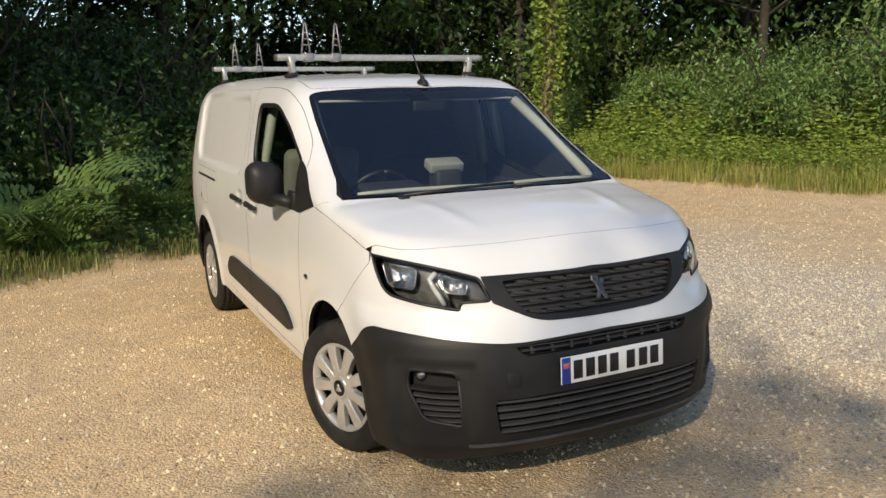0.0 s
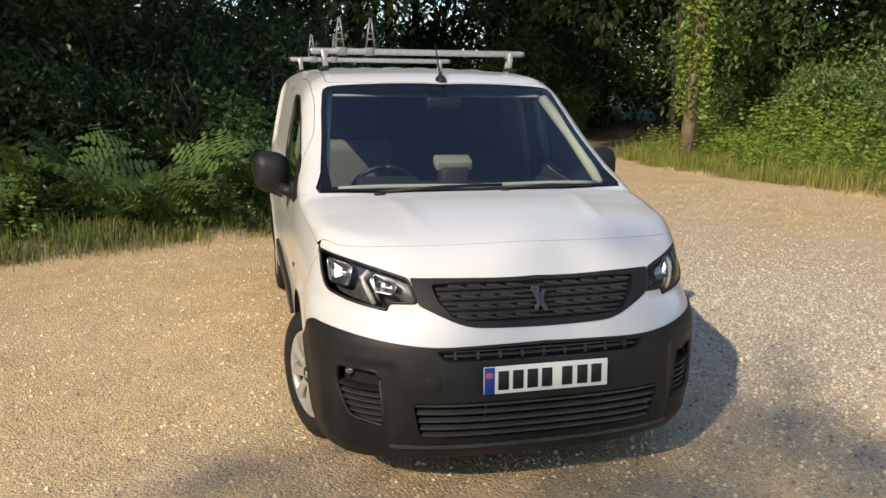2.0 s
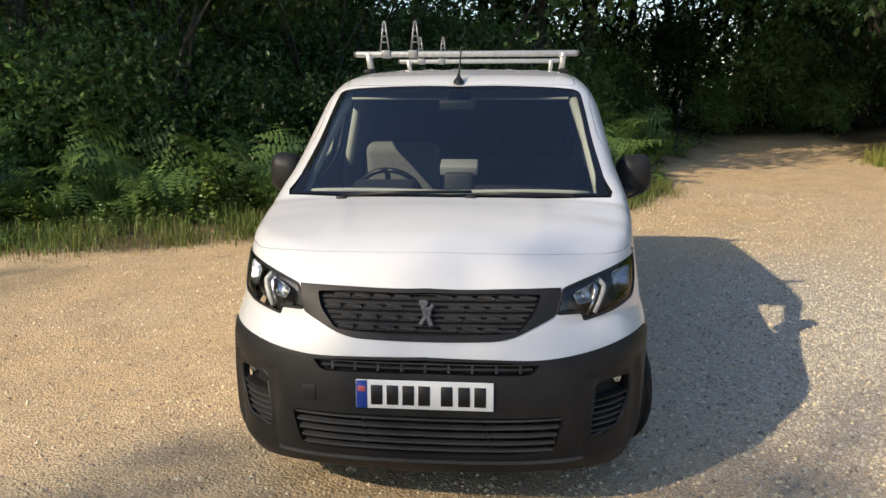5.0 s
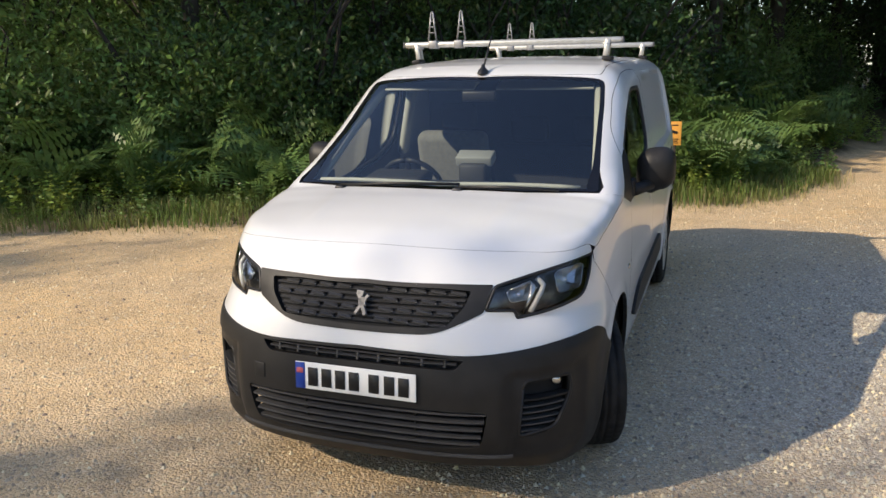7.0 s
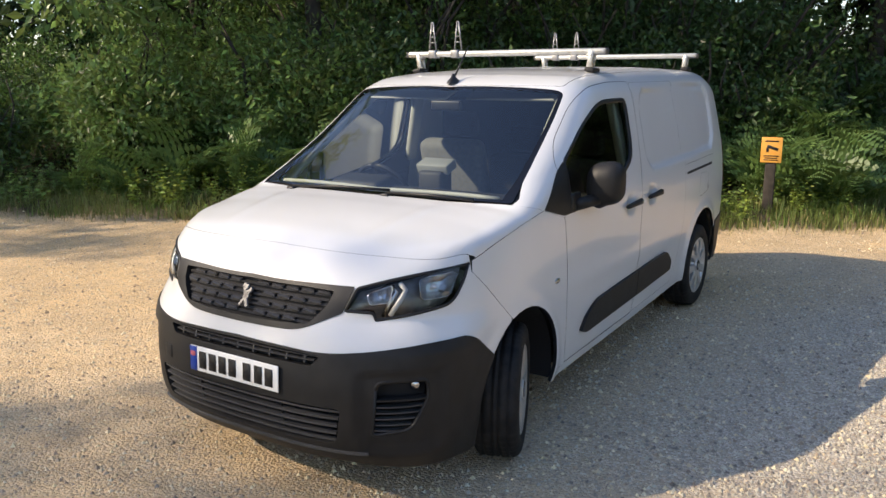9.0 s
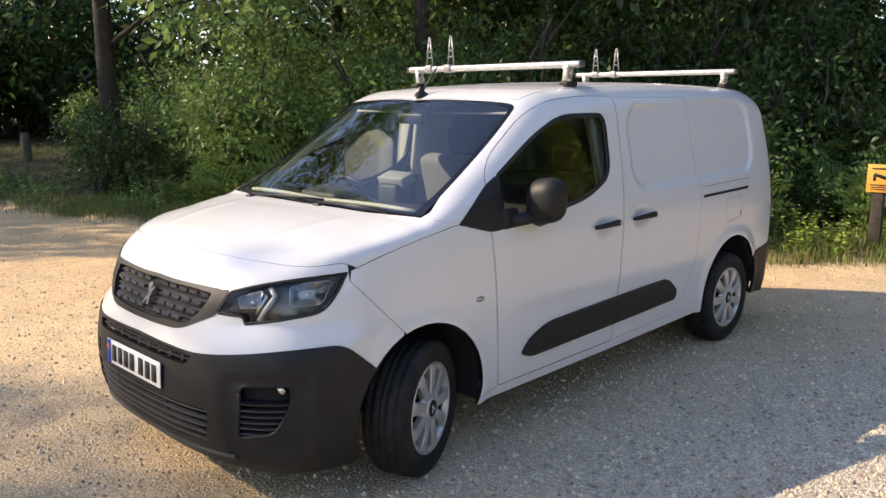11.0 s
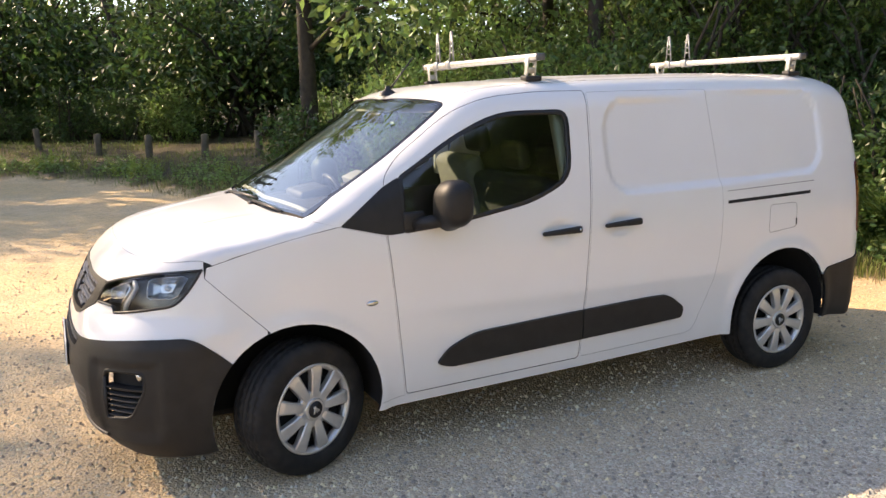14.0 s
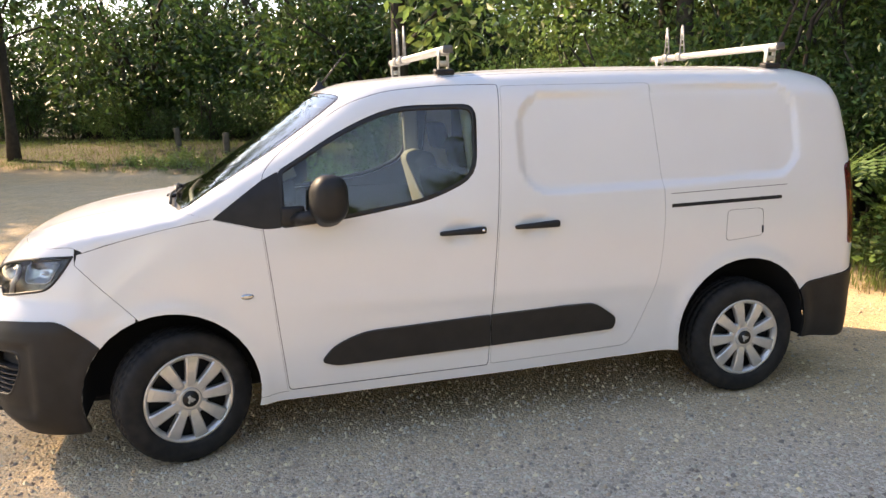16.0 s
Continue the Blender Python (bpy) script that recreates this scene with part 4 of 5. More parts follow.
# wheels
def wheel(m):
    hub = part("wheel", lathe([(0.19, -0.1), (0.2, -0.09), (0.2, 0.07), (0.19, 0.06)], 40), GREY_METAL, van)
    hub.matrix_world = m
    half = [(0.208, 0.088), (0.215, 0.099), (0.235, 0.106), (0.265, 0.108), (0.29, 0.103), (0.306, 0.093), (0.314, 0.078)]
    tread = [(0.317, 0.064), (0.308, 0.061), (0.308, 0.052), (0.318, 0.049), (0.3185, 0.021), (0.309, 0.018), (0.309, 0.009), (0.3185, 0.006)]
    profile = half + tread
    profile = profile + [(r, -y) for r, y in profile[::-1]]
    cut = {6, 7, len(profile) - 8, len(profile) - 7, 10, 11, len(profile) - 12, len(profile) - 11}
    tyre = part("tyre", lathe(profile, 144, wobble=lambda i, k, r: r - (0.007 if (k in cut and i % 3 == 0) else 0)), TYRE, hub)
    cover = bmesh.new()
    lathe([(0.2135, 0.082), (0.2135, 0.097), (0.206, 0.101), (0.199, 0.097), (0.189, 0.088), (0.186, 0.07)], 60, cover)
    trim = part("wheel_cover", cover, SILVER, hub)
    disc = lathe([(0.001, 0.03), (0.2, 0.03)], 40)
    part("brake_disc", disc, DARK, hub)
    spokes = []
    for k in range(9):
        bm = bmesh.new()
        turn = pose(0, 0, 0, 0, 40 * k + 8)
        stations = [(0.045, 0.0165, 0.094), (0.08, 0.0225, 0.1), (0.13, 0.0265, 0.102), (0.175, 0.0305, 0.101), (0.203, 0.034, 0.096)]
        rows = []
        for r, w, h in stations:
            rows.append([bm.verts.new(turn @ Vector((r, y, z))) for z, y in ((-w, h - 0.03), (-w, h - 0.004), (-w * 0.75, h), (w * 0.75, h), (w, h - 0.004), (w, h - 0.03))])
        for a, b in zip(rows, rows[1:]):
            for j in range(5):
                bm.faces.new((a[j], b[j], b[j + 1], a[j + 1]))
        bmesh.ops.recalc_face_normals(bm, faces=bm.faces[:])
        part("spoke", bm, SILVER, trim, smooth=False)
    part("hub_plate", lathe([(0.05, 0.097), (0.078, 0.0965), (0.087, 0.093), (0.089, 0.07)], 36), SILVER, trim)
    part("hub_cap", lathe([(0.001, 0.105), (0.036, 0.105), (0.041, 0.103), (0.046, 0.106), (0.053, 0.101), (0.056, 0.07)], 32), SILVER, trim)
    part("hub_badge", lathe([(0.001, 0.107), (0.038, 0.1065), (0.04, 0.1)], 28), BLACK, trim, "black badge disc")
    mark = bmesh.new()
    block((0.014, 0.004, 0.036), pose(0, 0.108, 0, 0, 18), 0.0015, 1, mark)
    block((0.01, 0.004, 0.022), pose(0.01, 0.108, -0.008, 0, -30), 0.0015, 1, mark)
    block((0.01, 0.004, 0.022), pose(-0.01, 0.108, -0.006, 0, 40), 0.0015, 1, mark)
    part("hub_mark", mark, SILVER, trim)
    return hub


wheel(pose(0, 0.765, 0.318, 0, 14, 21.5))
wheel(pose(0, -0.765, 0.318, 0, 0, 180 + 19))
wheel(pose(-2.975, 0.765, 0.318, 0, 33, 0))
wheel(pose(-2.975, -0.765, 0.318, 0, 5, 180))


# roof bars with their load stops
STOP_GREY = material("galvanised_steel", (0.33, 0.33, 0.33), 0.45, metal=0.6, vary=0.3, scale=40)


def roof_bar(x, half):
    bar = thing("roof_bar", "grey aluminium roof bar with two upright load stops", "roof bar", pose(x, 0, 1.897), "roof bars")
    part("crossbar", block((0.05, 2 * half, 0.038), None, 0.017, 4), ALU, bar)
    for s in (-1, 1):
        part("end_cap", block((0.052, 0.012, 0.036), pose(0, s * half, 0), 0.01, 2), GREY_METAL, bar)
        base = on_top(x, s * 0.6)[2] - 1.897
        legs = bmesh.new()
        for dx in (-0.024, 0.024):
            block((0.008, 0.032, -base + 0.012), pose(dx, s * 0.6, base / 2, s * -8), 0.003, 1, legs)
        block((0.05, 0.012, 0.03), pose(0, s * 0.604, base * 0.55, s * -8), 0.003, 1, legs)
        block((0.06, 0.04, 0.012), pose(0, s * 0.597, -0.02), 0.004, 1, legs)
        foot = part("foot", legs, ALU, bar)
        part("pad", block((0.1, 0.06, 0.026), pose(0, s * 0.607, base + 0.014, s * -8), 0.008, 2), TRIM, foot)
    for y in (-0.495, -0.325):
        stop = bmesh.new()
        lean = -1 if y < -0.4 else 1
        outline = [(-0.03, 0.02), (-0.006, 0.2), (0.006, 0.2), (0.03, 0.02)]
        pts = [Vector((0, 0.012 * lean + a * 0.9, b)) for a, b in outline]
        for a, b in ((0, 1), (1, 2), (2, 3), (0, 3)):
            tube([pts[a], pts[b]], 0.0055, 6, stop)
        for t in (0.3, 0.5, 0.7):
            a, b = pts[0].lerp(pts[1], t), pts[3].lerp(pts[2], t)
            tube([a, b], 0.004, 5, stop)
        block((0.066, 0.06, 0.05), pose(0, 0, 0), 0.008, 2, stop)
        stop.transform(pose(0, y, 0))
        part("load_stop", stop, STOP_GREY, bar)
    return bar


roof_bar(-1.36, 0.695)
roof_bar(-3.25, 0.69)

# ---- the clearing ----
rng = np.random.default_rng(7)
# edge of the gravel, from the near bank round the track and the wood to the bollards
EDGE_LINE = np.array([(12, 13), (4, 11.3), (-0.5, 10.3), (-4.4, 9.5), (-8.4, 8.3), (-11.2, 7.5), (-14, 7.6), (-17, 8.2), (-20, 9.5),
                      (-21, 7), (-18, 5.4), (-14, 3.8), (-10, 2.8), (-8.7, 2.62), (-7.2, 1.82), (-6.3, 0.5), (-5.5, -0.6), (-4.9, -2.4), (-4.0, -3.9),
                      (-3.3, -5.8), (-2.3, -7.8), (-1.9, -9.6), (-0.7, -13), (1, -16.3), (4, -19), (9, -24), (16, -31), (34, -20), (30, 6), (22, 14)], float)


def off_gravel(p):
    """Metres beyond the gravel's edge; below zero on the gravel."""
    p = np.atleast_2d(p)
    a, b = EDGE_LINE, np.roll(EDGE_LINE, -1, 0)
    d = b - a
    best = np.full(len(p), 1e9)
    odd = np.zeros(len(p), bool)
    for (ax, ay), (dx, dy) in zip(a, d):
        t = np.clip(((p[:, 0] - ax) * dx + (p[:, 1] - ay) * dy) / (dx * dx + dy * dy), 0, 1)
        best = np.minimum(best, np.hypot(p[:, 0] - ax - t * dx, p[:, 1] - ay - t * dy))
        if dy:
            cross = ((ay > p[:, 1]) != (ay + dy > p[:, 1])) & (p[:, 0] < dx * (p[:, 1] - ay) / dy + ax)
            odd ^= cross
    return np.where(odd, -best, best)


def bumps(p, s):
    x, y = p[:, 0] / s, p[:, 1] / s
    return (np.sin(x * 1.3 + 2.1 * np.sin(y * 0.7)) + np.sin(y * 1.7 + 1.3 * np.sin(x * 0.9 + 1)) + 0.5 * np.sin(x * 3.1 + y * 2.3)) / 2.5


def height(p):
    p = np.atleast_2d(p)
    d = off_gravel(p) + 0.25 * bumps(p, 0.6)
    near = np.exp(-(np.maximum(np.hypot(p[:, 0] + 1.3, p[:, 1]) - 3, 0) / 3) ** 2)
    flat = 0.02 * bumps(p, 2.3) + 0.008 * bumps(p, 0.5)
    return flat * (1 - near) + 0.10 * step01((d + 0.1) / 0.6) + 0.35 * step01((d - 0.5) / 4)


def spread(lo, hi, inner, n):
    """Grid lines, close together in the middle and wider outside."""
    a = np.linspace(inner[0], inner[1], n)
    out = np.cumsum(0.25 * 1.22 ** np.arange(24))
    return np.unique(np.concatenate([[lo], a[0] - out[a[0] - out > lo], a, a[-1] + out[a[-1] + out < hi], [hi]]))


gx, gy = spread(-120, 120, (-13, 5), 110), spread(-120, 120, (-15, 12), 150)
X, Y = np.meshgrid(gx, gy, indexing="ij")
P = np.stack([X.ravel(), Y.ravel()], 1)
Z = height(P)
ny = len(gy)
quads = [(i * ny + j, (i + 1) * ny + j, (i + 1) * ny + j + 1, i * ny + j + 1) for i in range(len(gx) - 1) for j in range(ny - 1)]
me = bpy.data.meshes.new("ground")
me.from_pydata(np.column_stack([P, Z]).tolist(), [], quads)
me.shade_smooth()
layer = me.attributes.new("soil", "FLOAT", "POINT")
layer.data.foreach_set("value", step01((off_gravel(P) + 0.3 * bumps(P, 0.35) + 0.15) / 0.7).astype(np.float32))
# greyer, paler ground in a broad oval on the van's left
grey_patch = np.exp(-((P[:, 0] + 1.6) / 3.4) ** 2 - ((P[:, 1] - 3.1) / 2.2) ** 2) + 0.25 * bumps(P, 1.1)
layer = me.attributes.new("grey_patch", "FLOAT", "POINT")
layer.data.foreach_set("value", step01(grey_patch * 1.3 - 0.15).astype(np.float32))


def ground_material():
    m = bpy.data.materials.new("gravel_ground")
    m.use_nodes = True
    nodes, links = m.node_tree.nodes, m.node_tree.links
    p = nodes["Principled BSDF"]
    p.inputs["Roughness"].default_value, p.inputs["Specular IOR Level"].default_value = 0.9, 0.25
    where = nodes.new("ShaderNodeTexCoord").outputs["Object"]

    def tex(kind, scale, detail=4):
        t = nodes.new(kind)
        t.inputs["Scale"].default_value = scale
        if kind == "ShaderNodeTexNoise":
            t.inputs["Detail"].default_value = detail
            t.inputs["Roughness"].default_value = 0.65
        links.new(where, t.inputs["Vector"])
        return t

    def mix(fac, a, b, mode="MIX"):
        n = nodes.new("ShaderNodeMix")
        n.data_type, n.blend_type = "RGBA", mode
        for key, v in (("Factor", fac), ("A", a), ("B", b)):
            if isinstance(v, tuple):
                n.inputs[key].default_value = (*v, 1)
            elif isinstance(v, float):
                n.inputs[key].default_value = v
            else:
                links.new(v, n.inputs[key])
        return n.outputs["Result"]

    def span(v, a, b, c=0.0, d=1.0):
        n = nodes.new("ShaderNodeMapRange")
        for k, value in (("From Min", a), ("From Max", b), ("To Min", c), ("To Max", d)):
            n.inputs[k].default_value = value
        links.new(v, n.inputs["Value"])
        return n.outputs[0]

    broad, middle, fine = tex("ShaderNodeTexNoise", 0.35, 5), tex("ShaderNodeTexNoise", 2.2, 6), tex("ShaderNodeTexNoise", 45, 3)
    stones, grit = tex("ShaderNodeTexVoronoi", 70), tex("ShaderNodeTexVoronoi", 170)
    sand = mix(span(broad.outputs["Fac"], 0.4, 0.62), (0.77, 0.54, 0.28), (0.74, 0.555, 0.335))
    sand = mix(span(middle.outputs["Fac"], 0.42, 0.72), sand, (0.54, 0.39, 0.225))
    patch = tex("ShaderNodeTexNoise", 8.5, 5)
    sand = mix(span(patch.outputs["Fac"], 0.45, 0.75, 0.0, 0.6), sand, (0.5, 0.345, 0.185))
    grey = nodes.new("ShaderNodeSeparateColor")
    links.new(stones.outputs["Color"], grey.inputs[0])
    sand = mix(span(grey.outputs[0], 0.6, 0.98, 0.0, 0.55), sand, (0.76, 0.61, 0.42))
    sand = mix(span(grey.outputs[1], 0.7, 0.98, 0.0, 0.6), sand, (0.2, 0.16, 0.12))
    sand = mix(span(fine.outputs["Fac"], 0.4, 0.8, 0.0, 0.3), sand, (0.24, 0.18, 0.11))
    grey_mask = nodes.new("ShaderNodeAttribute")
    grey_mask.attribute_name = "grey_patch"
    pale = mix(span(grey.outputs[2], 0.4, 0.95), (0.4, 0.36, 0.295), (0.66, 0.61, 0.525))
    sand = mix(span(grey_mask.outputs["Fac"], 0.0, 1.0, 0.0, 0.85), sand, pale)
    soil = mix(span(middle.outputs["Fac"], 0.35, 0.65), (0.05, 0.038, 0.022), (0.085, 0.07, 0.035))
    edge = nodes.new("ShaderNodeAttribute")
    edge.attribute_name = "soil"
    links.new(mix(edge.outputs["Fac"], sand, soil), p.inputs["Base Color"])
    b1, b2 = nodes.new("ShaderNodeBump"), nodes.new("ShaderNodeBump")
    b1.inputs["Strength"].default_value, b1.inputs["Distance"].default_value = 0.85, 0.009
    b2.inputs["Strength"].default_value, b2.inputs["Distance"].default_value = 0.6, 0.0035
    b1.invert = b2.invert = True
    links.new(stones.outputs["Distance"], b1.inputs["Height"])
    links.new(grit.outputs["Distance"], b2.inputs["Height"])
    links.new(b1.outputs[0], b2.inputs["Normal"])
    links.new(b2.outputs[0], p.inputs["Normal"])
    return m


me.materials.append(ground_material())
tagged(new("ground", me), "sandy gravel clearing with dark soil under the wood", "ground", kind="structure")


def from_arrays(name, verts, faces, mat, smooth=False):
    me = bpy.data.meshes.new(name)
    me.from_pydata(verts.tolist(), [], faces.tolist())
    me.materials.append(mat)
    if smooth:
        me.shade_smooth()
    return me


# loose stones on the gravel
n = 95000
sx = np.concatenate([rng.uniform(-9, 5, n // 2), rng.normal(0.4, 2.6, n // 2)])
sy = np.concatenate([rng.uniform(-8, 9, n // 2), rng.normal(1.0, 2.8, n // 2)])
sp = np.stack([sx, sy], 1)


def pebbles(sp, rng):
    """Small rough stones lying at those places, as vertices and triangles."""
    sp = sp[off_gravel(sp) < 0.15]
    n = len(sp)
    sr = 0.003 + 0.0105 * rng.random(n) ** 4.5
    octa = np.array([(1, 0, -0.4), (0, 1, -0.4), (-1, 0, -0.4), (0, -1, -0.4), (0, 0, 1)], float)
    tris = np.array([(0, 1, 4), (1, 2, 4), (2, 3, 4), (3, 0, 4)])
    v = octa[None] * (sr[:, None] * (1 + 0.5 * rng.random((n, 1))))[:, :, None] * rng.uniform(0.7, 1.3, (n, 5, 1))
    v[:, :, 2] *= 0.65
    c, s = np.cos(sr * 9e4), np.sin(sr * 9e4)
    v = np.stack([v[:, :, 0] * c[:, None] - v[:, :, 1] * s[:, None], v[:, :, 0] * s[:, None] + v[:, :, 1] * c[:, None], v[:, :, 2]], 2)
    v += np.column_stack([sp, height(sp) + sr * 0.25])[:, None]
    return v.reshape(-1, 3), (np.arange(n)[:, None, None] * 5 + tris).reshape(-1, 3)


STONE = material("stone", (0.5, 0.385, 0.245), 0.85, second=(0.56, 0.46, 0.33), scale=9, island=0.48)
tagged(new("gravel", from_arrays("gravel", *pebbles(sp, rng), STONE)), "loose sandy gravel stones", "gravel", kind="stuff")
CHIP = material("grey_chip", (0.34, 0.295, 0.23), 0.85, second=(0.46, 0.41, 0.33), scale=9, island=0.5)
chip_rng = np.random.default_rng(21)
chip_at = np.stack([chip_rng.normal(-1.0, 1.7, 55000), chip_rng.normal(2.7, 1.0, 55000)], 1)
tagged(new("gravel", from_arrays("gravel", *pebbles(chip_at, chip_rng), CHIP)), "loose pale grey stone chips", "gravel", kind="stuff")

# ---- plants ----
LEAF = material("leaf_green", (0.165, 0.25, 0.07), 0.36, second=(0.22, 0.305, 0.095), scale=1.5, island=0.5, translucent=0.45)
# darker leaf copy: the shade of the hollow and wood is in its colour
LEAF_DEEP_SHADE = material("leaf_deep_shade_green", (0.044, 0.084, 0.024), 0.4, second=(0.072, 0.12, 0.032), scale=1.5, island=0.5, translucent=0.35)
LEAF_LIME = material("leaf_lime", (0.29, 0.34, 0.06), 0.5, second=(0.15, 0.25, 0.045), scale=2, island=0.35, translucent=0.35)
FERN = material("fern_green", (0.1, 0.175, 0.048), 0.45, second=(0.14, 0.21, 0.058), scale=2, island=0.2, translucent=0.3)
GRASS = material("grass", (0.12, 0.18, 0.036), 0.6, second=(0.19, 0.21, 0.06), scale=1.2, island=0.35, translucent=0.3)
BANK_GRASS = material("yellow_green_grass", (0.3, 0.33, 0.07), 0.55, second=(0.4, 0.36, 0.12), scale=1.2, island=0.3, translucent=0.35)
STRAW = material("dry_grass", (0.36, 0.28, 0.14), 0.7, second=(0.25, 0.22, 0.09), scale=1.2, island=0.3, translucent=0.2)
BARK = material("bark", (0.028, 0.023, 0.018), 0.9, second=(0.05, 0.042, 0.032), scale=6, bump=0.03, bump_scale=14)
BARK_PALE = material("pale_bark", (0.22, 0.17, 0.11), 0.9, second=(0.12, 0.09, 0.06), scale=5, bump=0.03, bump_scale=12)


def unit(v):
    return v / np.maximum(np.linalg.norm(v, axis=-1, keepdims=True), 1e-9)


def leaf_arrays(p, way, size, wide=0.45, fold=0.25):
    """A folded pointed leaf at each place, along way."""
    n = len(p)
    side = unit(np.cross(way, rng.normal(size=(n, 3)) + np.array((0, 0, 0.9))))
    up = np.cross(side, way)
    size = np.broadcast_to(size, n)[:, None]
    mid = p + way * size * 0.45
    a = mid + side * size * wide / 2 + up * size * wide * fold / 2
    b = mid - side * size * wide / 2 + up * size * wide * fold / 2
    v = np.stack([p, a, p + way * size, b], 1).reshape(-1, 3)
    k = np.arange(n)[:, None] * 4
    f = np.concatenate([k + (0, 1, 2), k + (0, 2, 3)])
    return v, f


def lumpy(n, lobes, radius, flat=0.8, fill=0.5):
    """Places in a crown of several lobes, thicker towards its skin."""
    centres = unit(rng.normal(size=(lobes, 3))) * rng.uniform(0.25, 0.75, (lobes, 1)) * radius
    centres[:, 2] = centres[:, 2] * flat
    r = radius * rng.uniform(0.2, 0.5, lobes)
    pick = rng.integers(0, lobes, n)
    d = unit(rng.normal(size=(n, 3)))
    q = centres[pick] + d * (r[pick] * (fill + (1 - fill) * rng.random(n) ** 0.6))[:, None]
    q[:, 2] *= flat
    return q, d


def twig_clusters(q, d, per, spread_out):
    """Each place becomes a small spray of leaves."""
    n = len(q)
    p = np.repeat(q, per, 0) + rng.normal(size=(n * per, 3)) * spread_out
    w = unit(np.repeat(d, per, 0) * 0.7 + rng.normal(size=(n * per, 3)) * 0.8 + np.array((0, 0, -0.1)))
    return p, w


def bush_mesh(lobes, n, leaf, mat):
    q, d = lumpy(n // 5, lobes, 1.0, 0.85, 0.55)
    q[:, 2] = q[:, 2] + 0.62
    keep = q[:, 2] > -0.05
    p, w = twig_clusters(q[keep], d[keep], 5, leaf * 0.9)
    v, f = leaf_arrays(p, w, leaf * rng.uniform(0.6, 1.25, len(p)))
    return from_arrays("foliage", v, f, mat)


def stems_mesh(n, high, r, lean, mat, name="stem"):
    bm = bmesh.new()
    for _ in range(n):
        a = rng.uniform(0, 2 * math.pi)
        out = rng.uniform(0.3, 1) * lean
        p0 = Vector((rng.normal() * 0.12, rng.normal() * 0.12, -0.15))
        p3 = Vector((math.cos(a) * out, math.sin(a) * out, high * rng.uniform(0.6, 1)))
        p1, p2 = p0.lerp(p3, 0.35) + Vector((0, 0, 0.12 * high)), p0.lerp(p3, 0.7) + Vector((rng.normal() * 0.05, rng.normal() * 0.05, 0.1 * high))
        tube([p0, p1, p2, p3], r, 5, bm, taper=0.3)
    me = bpy.data.meshes.new(name)
    bm.to_mesh(me)
    bm.free()
    me.materials.append(mat)
    me.shade_smooth()
    return me


def linked(name, me, parent):
    ob = new(name, me)
    ob.parent = parent
    return ob


def bush_kind(lobes, n, leaf, mat, label, group):
    ob = thing("bush", label, "bush", pose(0, 0, -50), group)
    linked("stem", stems_mesh(7, 1.3, 0.022, 0.6, BARK), ob)
    linked("foliage", bush_mesh(lobes, n, leaf, mat), ob)
    return ob


def fern_mesh(fronds):
    vs, fs, base = [], [], 0
    for k in range(fronds):
        a = 2 * math.pi * (k + rng.uniform(-0.6, 0.6)) / fronds
        length, arch = rng.uniform(0.6, 1.25), rng.uniform(0.45, 1.25)
        out = np.array((math.cos(a), math.sin(a), 0))
        across = np.array((-math.sin(a), math.cos(a), 0))
        def spine(t):
            return out * (length * (0.15 * t + 0.85 * t ** 1.8)) * 0.75 + np.array((0, 0, 1)) * length * (arch * (1.7 * t - 1.05 * t * t))
        for j in range(2, 17):
            t = j / 17
            p = spine(t)
            tangent = unit(spine(t + 0.02) - spine(t - 0.02))
            full = 0.3 * length * math.sin(min(1, (1 - t) * 1.35) * math.pi / 2) * (0.55 + 0.45 * min(1, t * 3.5))
            for s in (-1, 1):
                way = unit(across * s + tangent * (0.35 + rng.normal() * 0.1) + np.array((0, 0, -0.15 + rng.normal() * 0.18)))
                reach = full * rng.uniform(0.72, 1.12)
                m = 5
                q = p + way * reach * (np.arange(m) / m)[:, None]
                for sd in (-1, 1):
                    w = unit(tangent * sd * 0.9 + way * 0.55)
                    size = reach * 0.3 * (1 - np.arange(m) / m * 0.75)
                    tip = q + w * size[:, None]
                    end = q + way * reach * 0.17
                    v = np.stack([q, end, tip], 1).reshape(-1, 3)
                    k3 = base + np.arange(m)[:, None] * 3
                    vs.append(v)
                    fs.append(k3 + ((0, 1, 2) if sd < 0 else (0, 2, 1)))
                    base += len(v)
    return from_arrays("fern", np.concatenate(vs), np.concatenate(fs), FERN)


def weed_mesh(stalks, leaf, mat, high=0.7):
    ps, ws, ss = [], [], []
    for _ in range(stalks):
        x, y = rng.normal(size=2) * 0.28
        h = high * rng.uniform(0.5, 1.1)
        lean = rng.normal(size=2) * 0.12
        for z in np.arange(0.05, 1, 0.09):
            for _ in range(2):
                a = rng.uniform(0, 2 * math.pi)
                ps.append((x + lean[0] * z, y + lean[1] * z, h * z))
                ws.append((math.cos(a), math.sin(a), 0.25 - 0.3 * rng.random()))
                ss.append(leaf * (1.15 - 0.6 * z) * rng.uniform(0.7, 1.2))
    v, f = leaf_arrays(np.array(ps), unit(np.array(ws)), np.array(ss), 0.5)
    return from_arrays("weeds", v, f, mat)


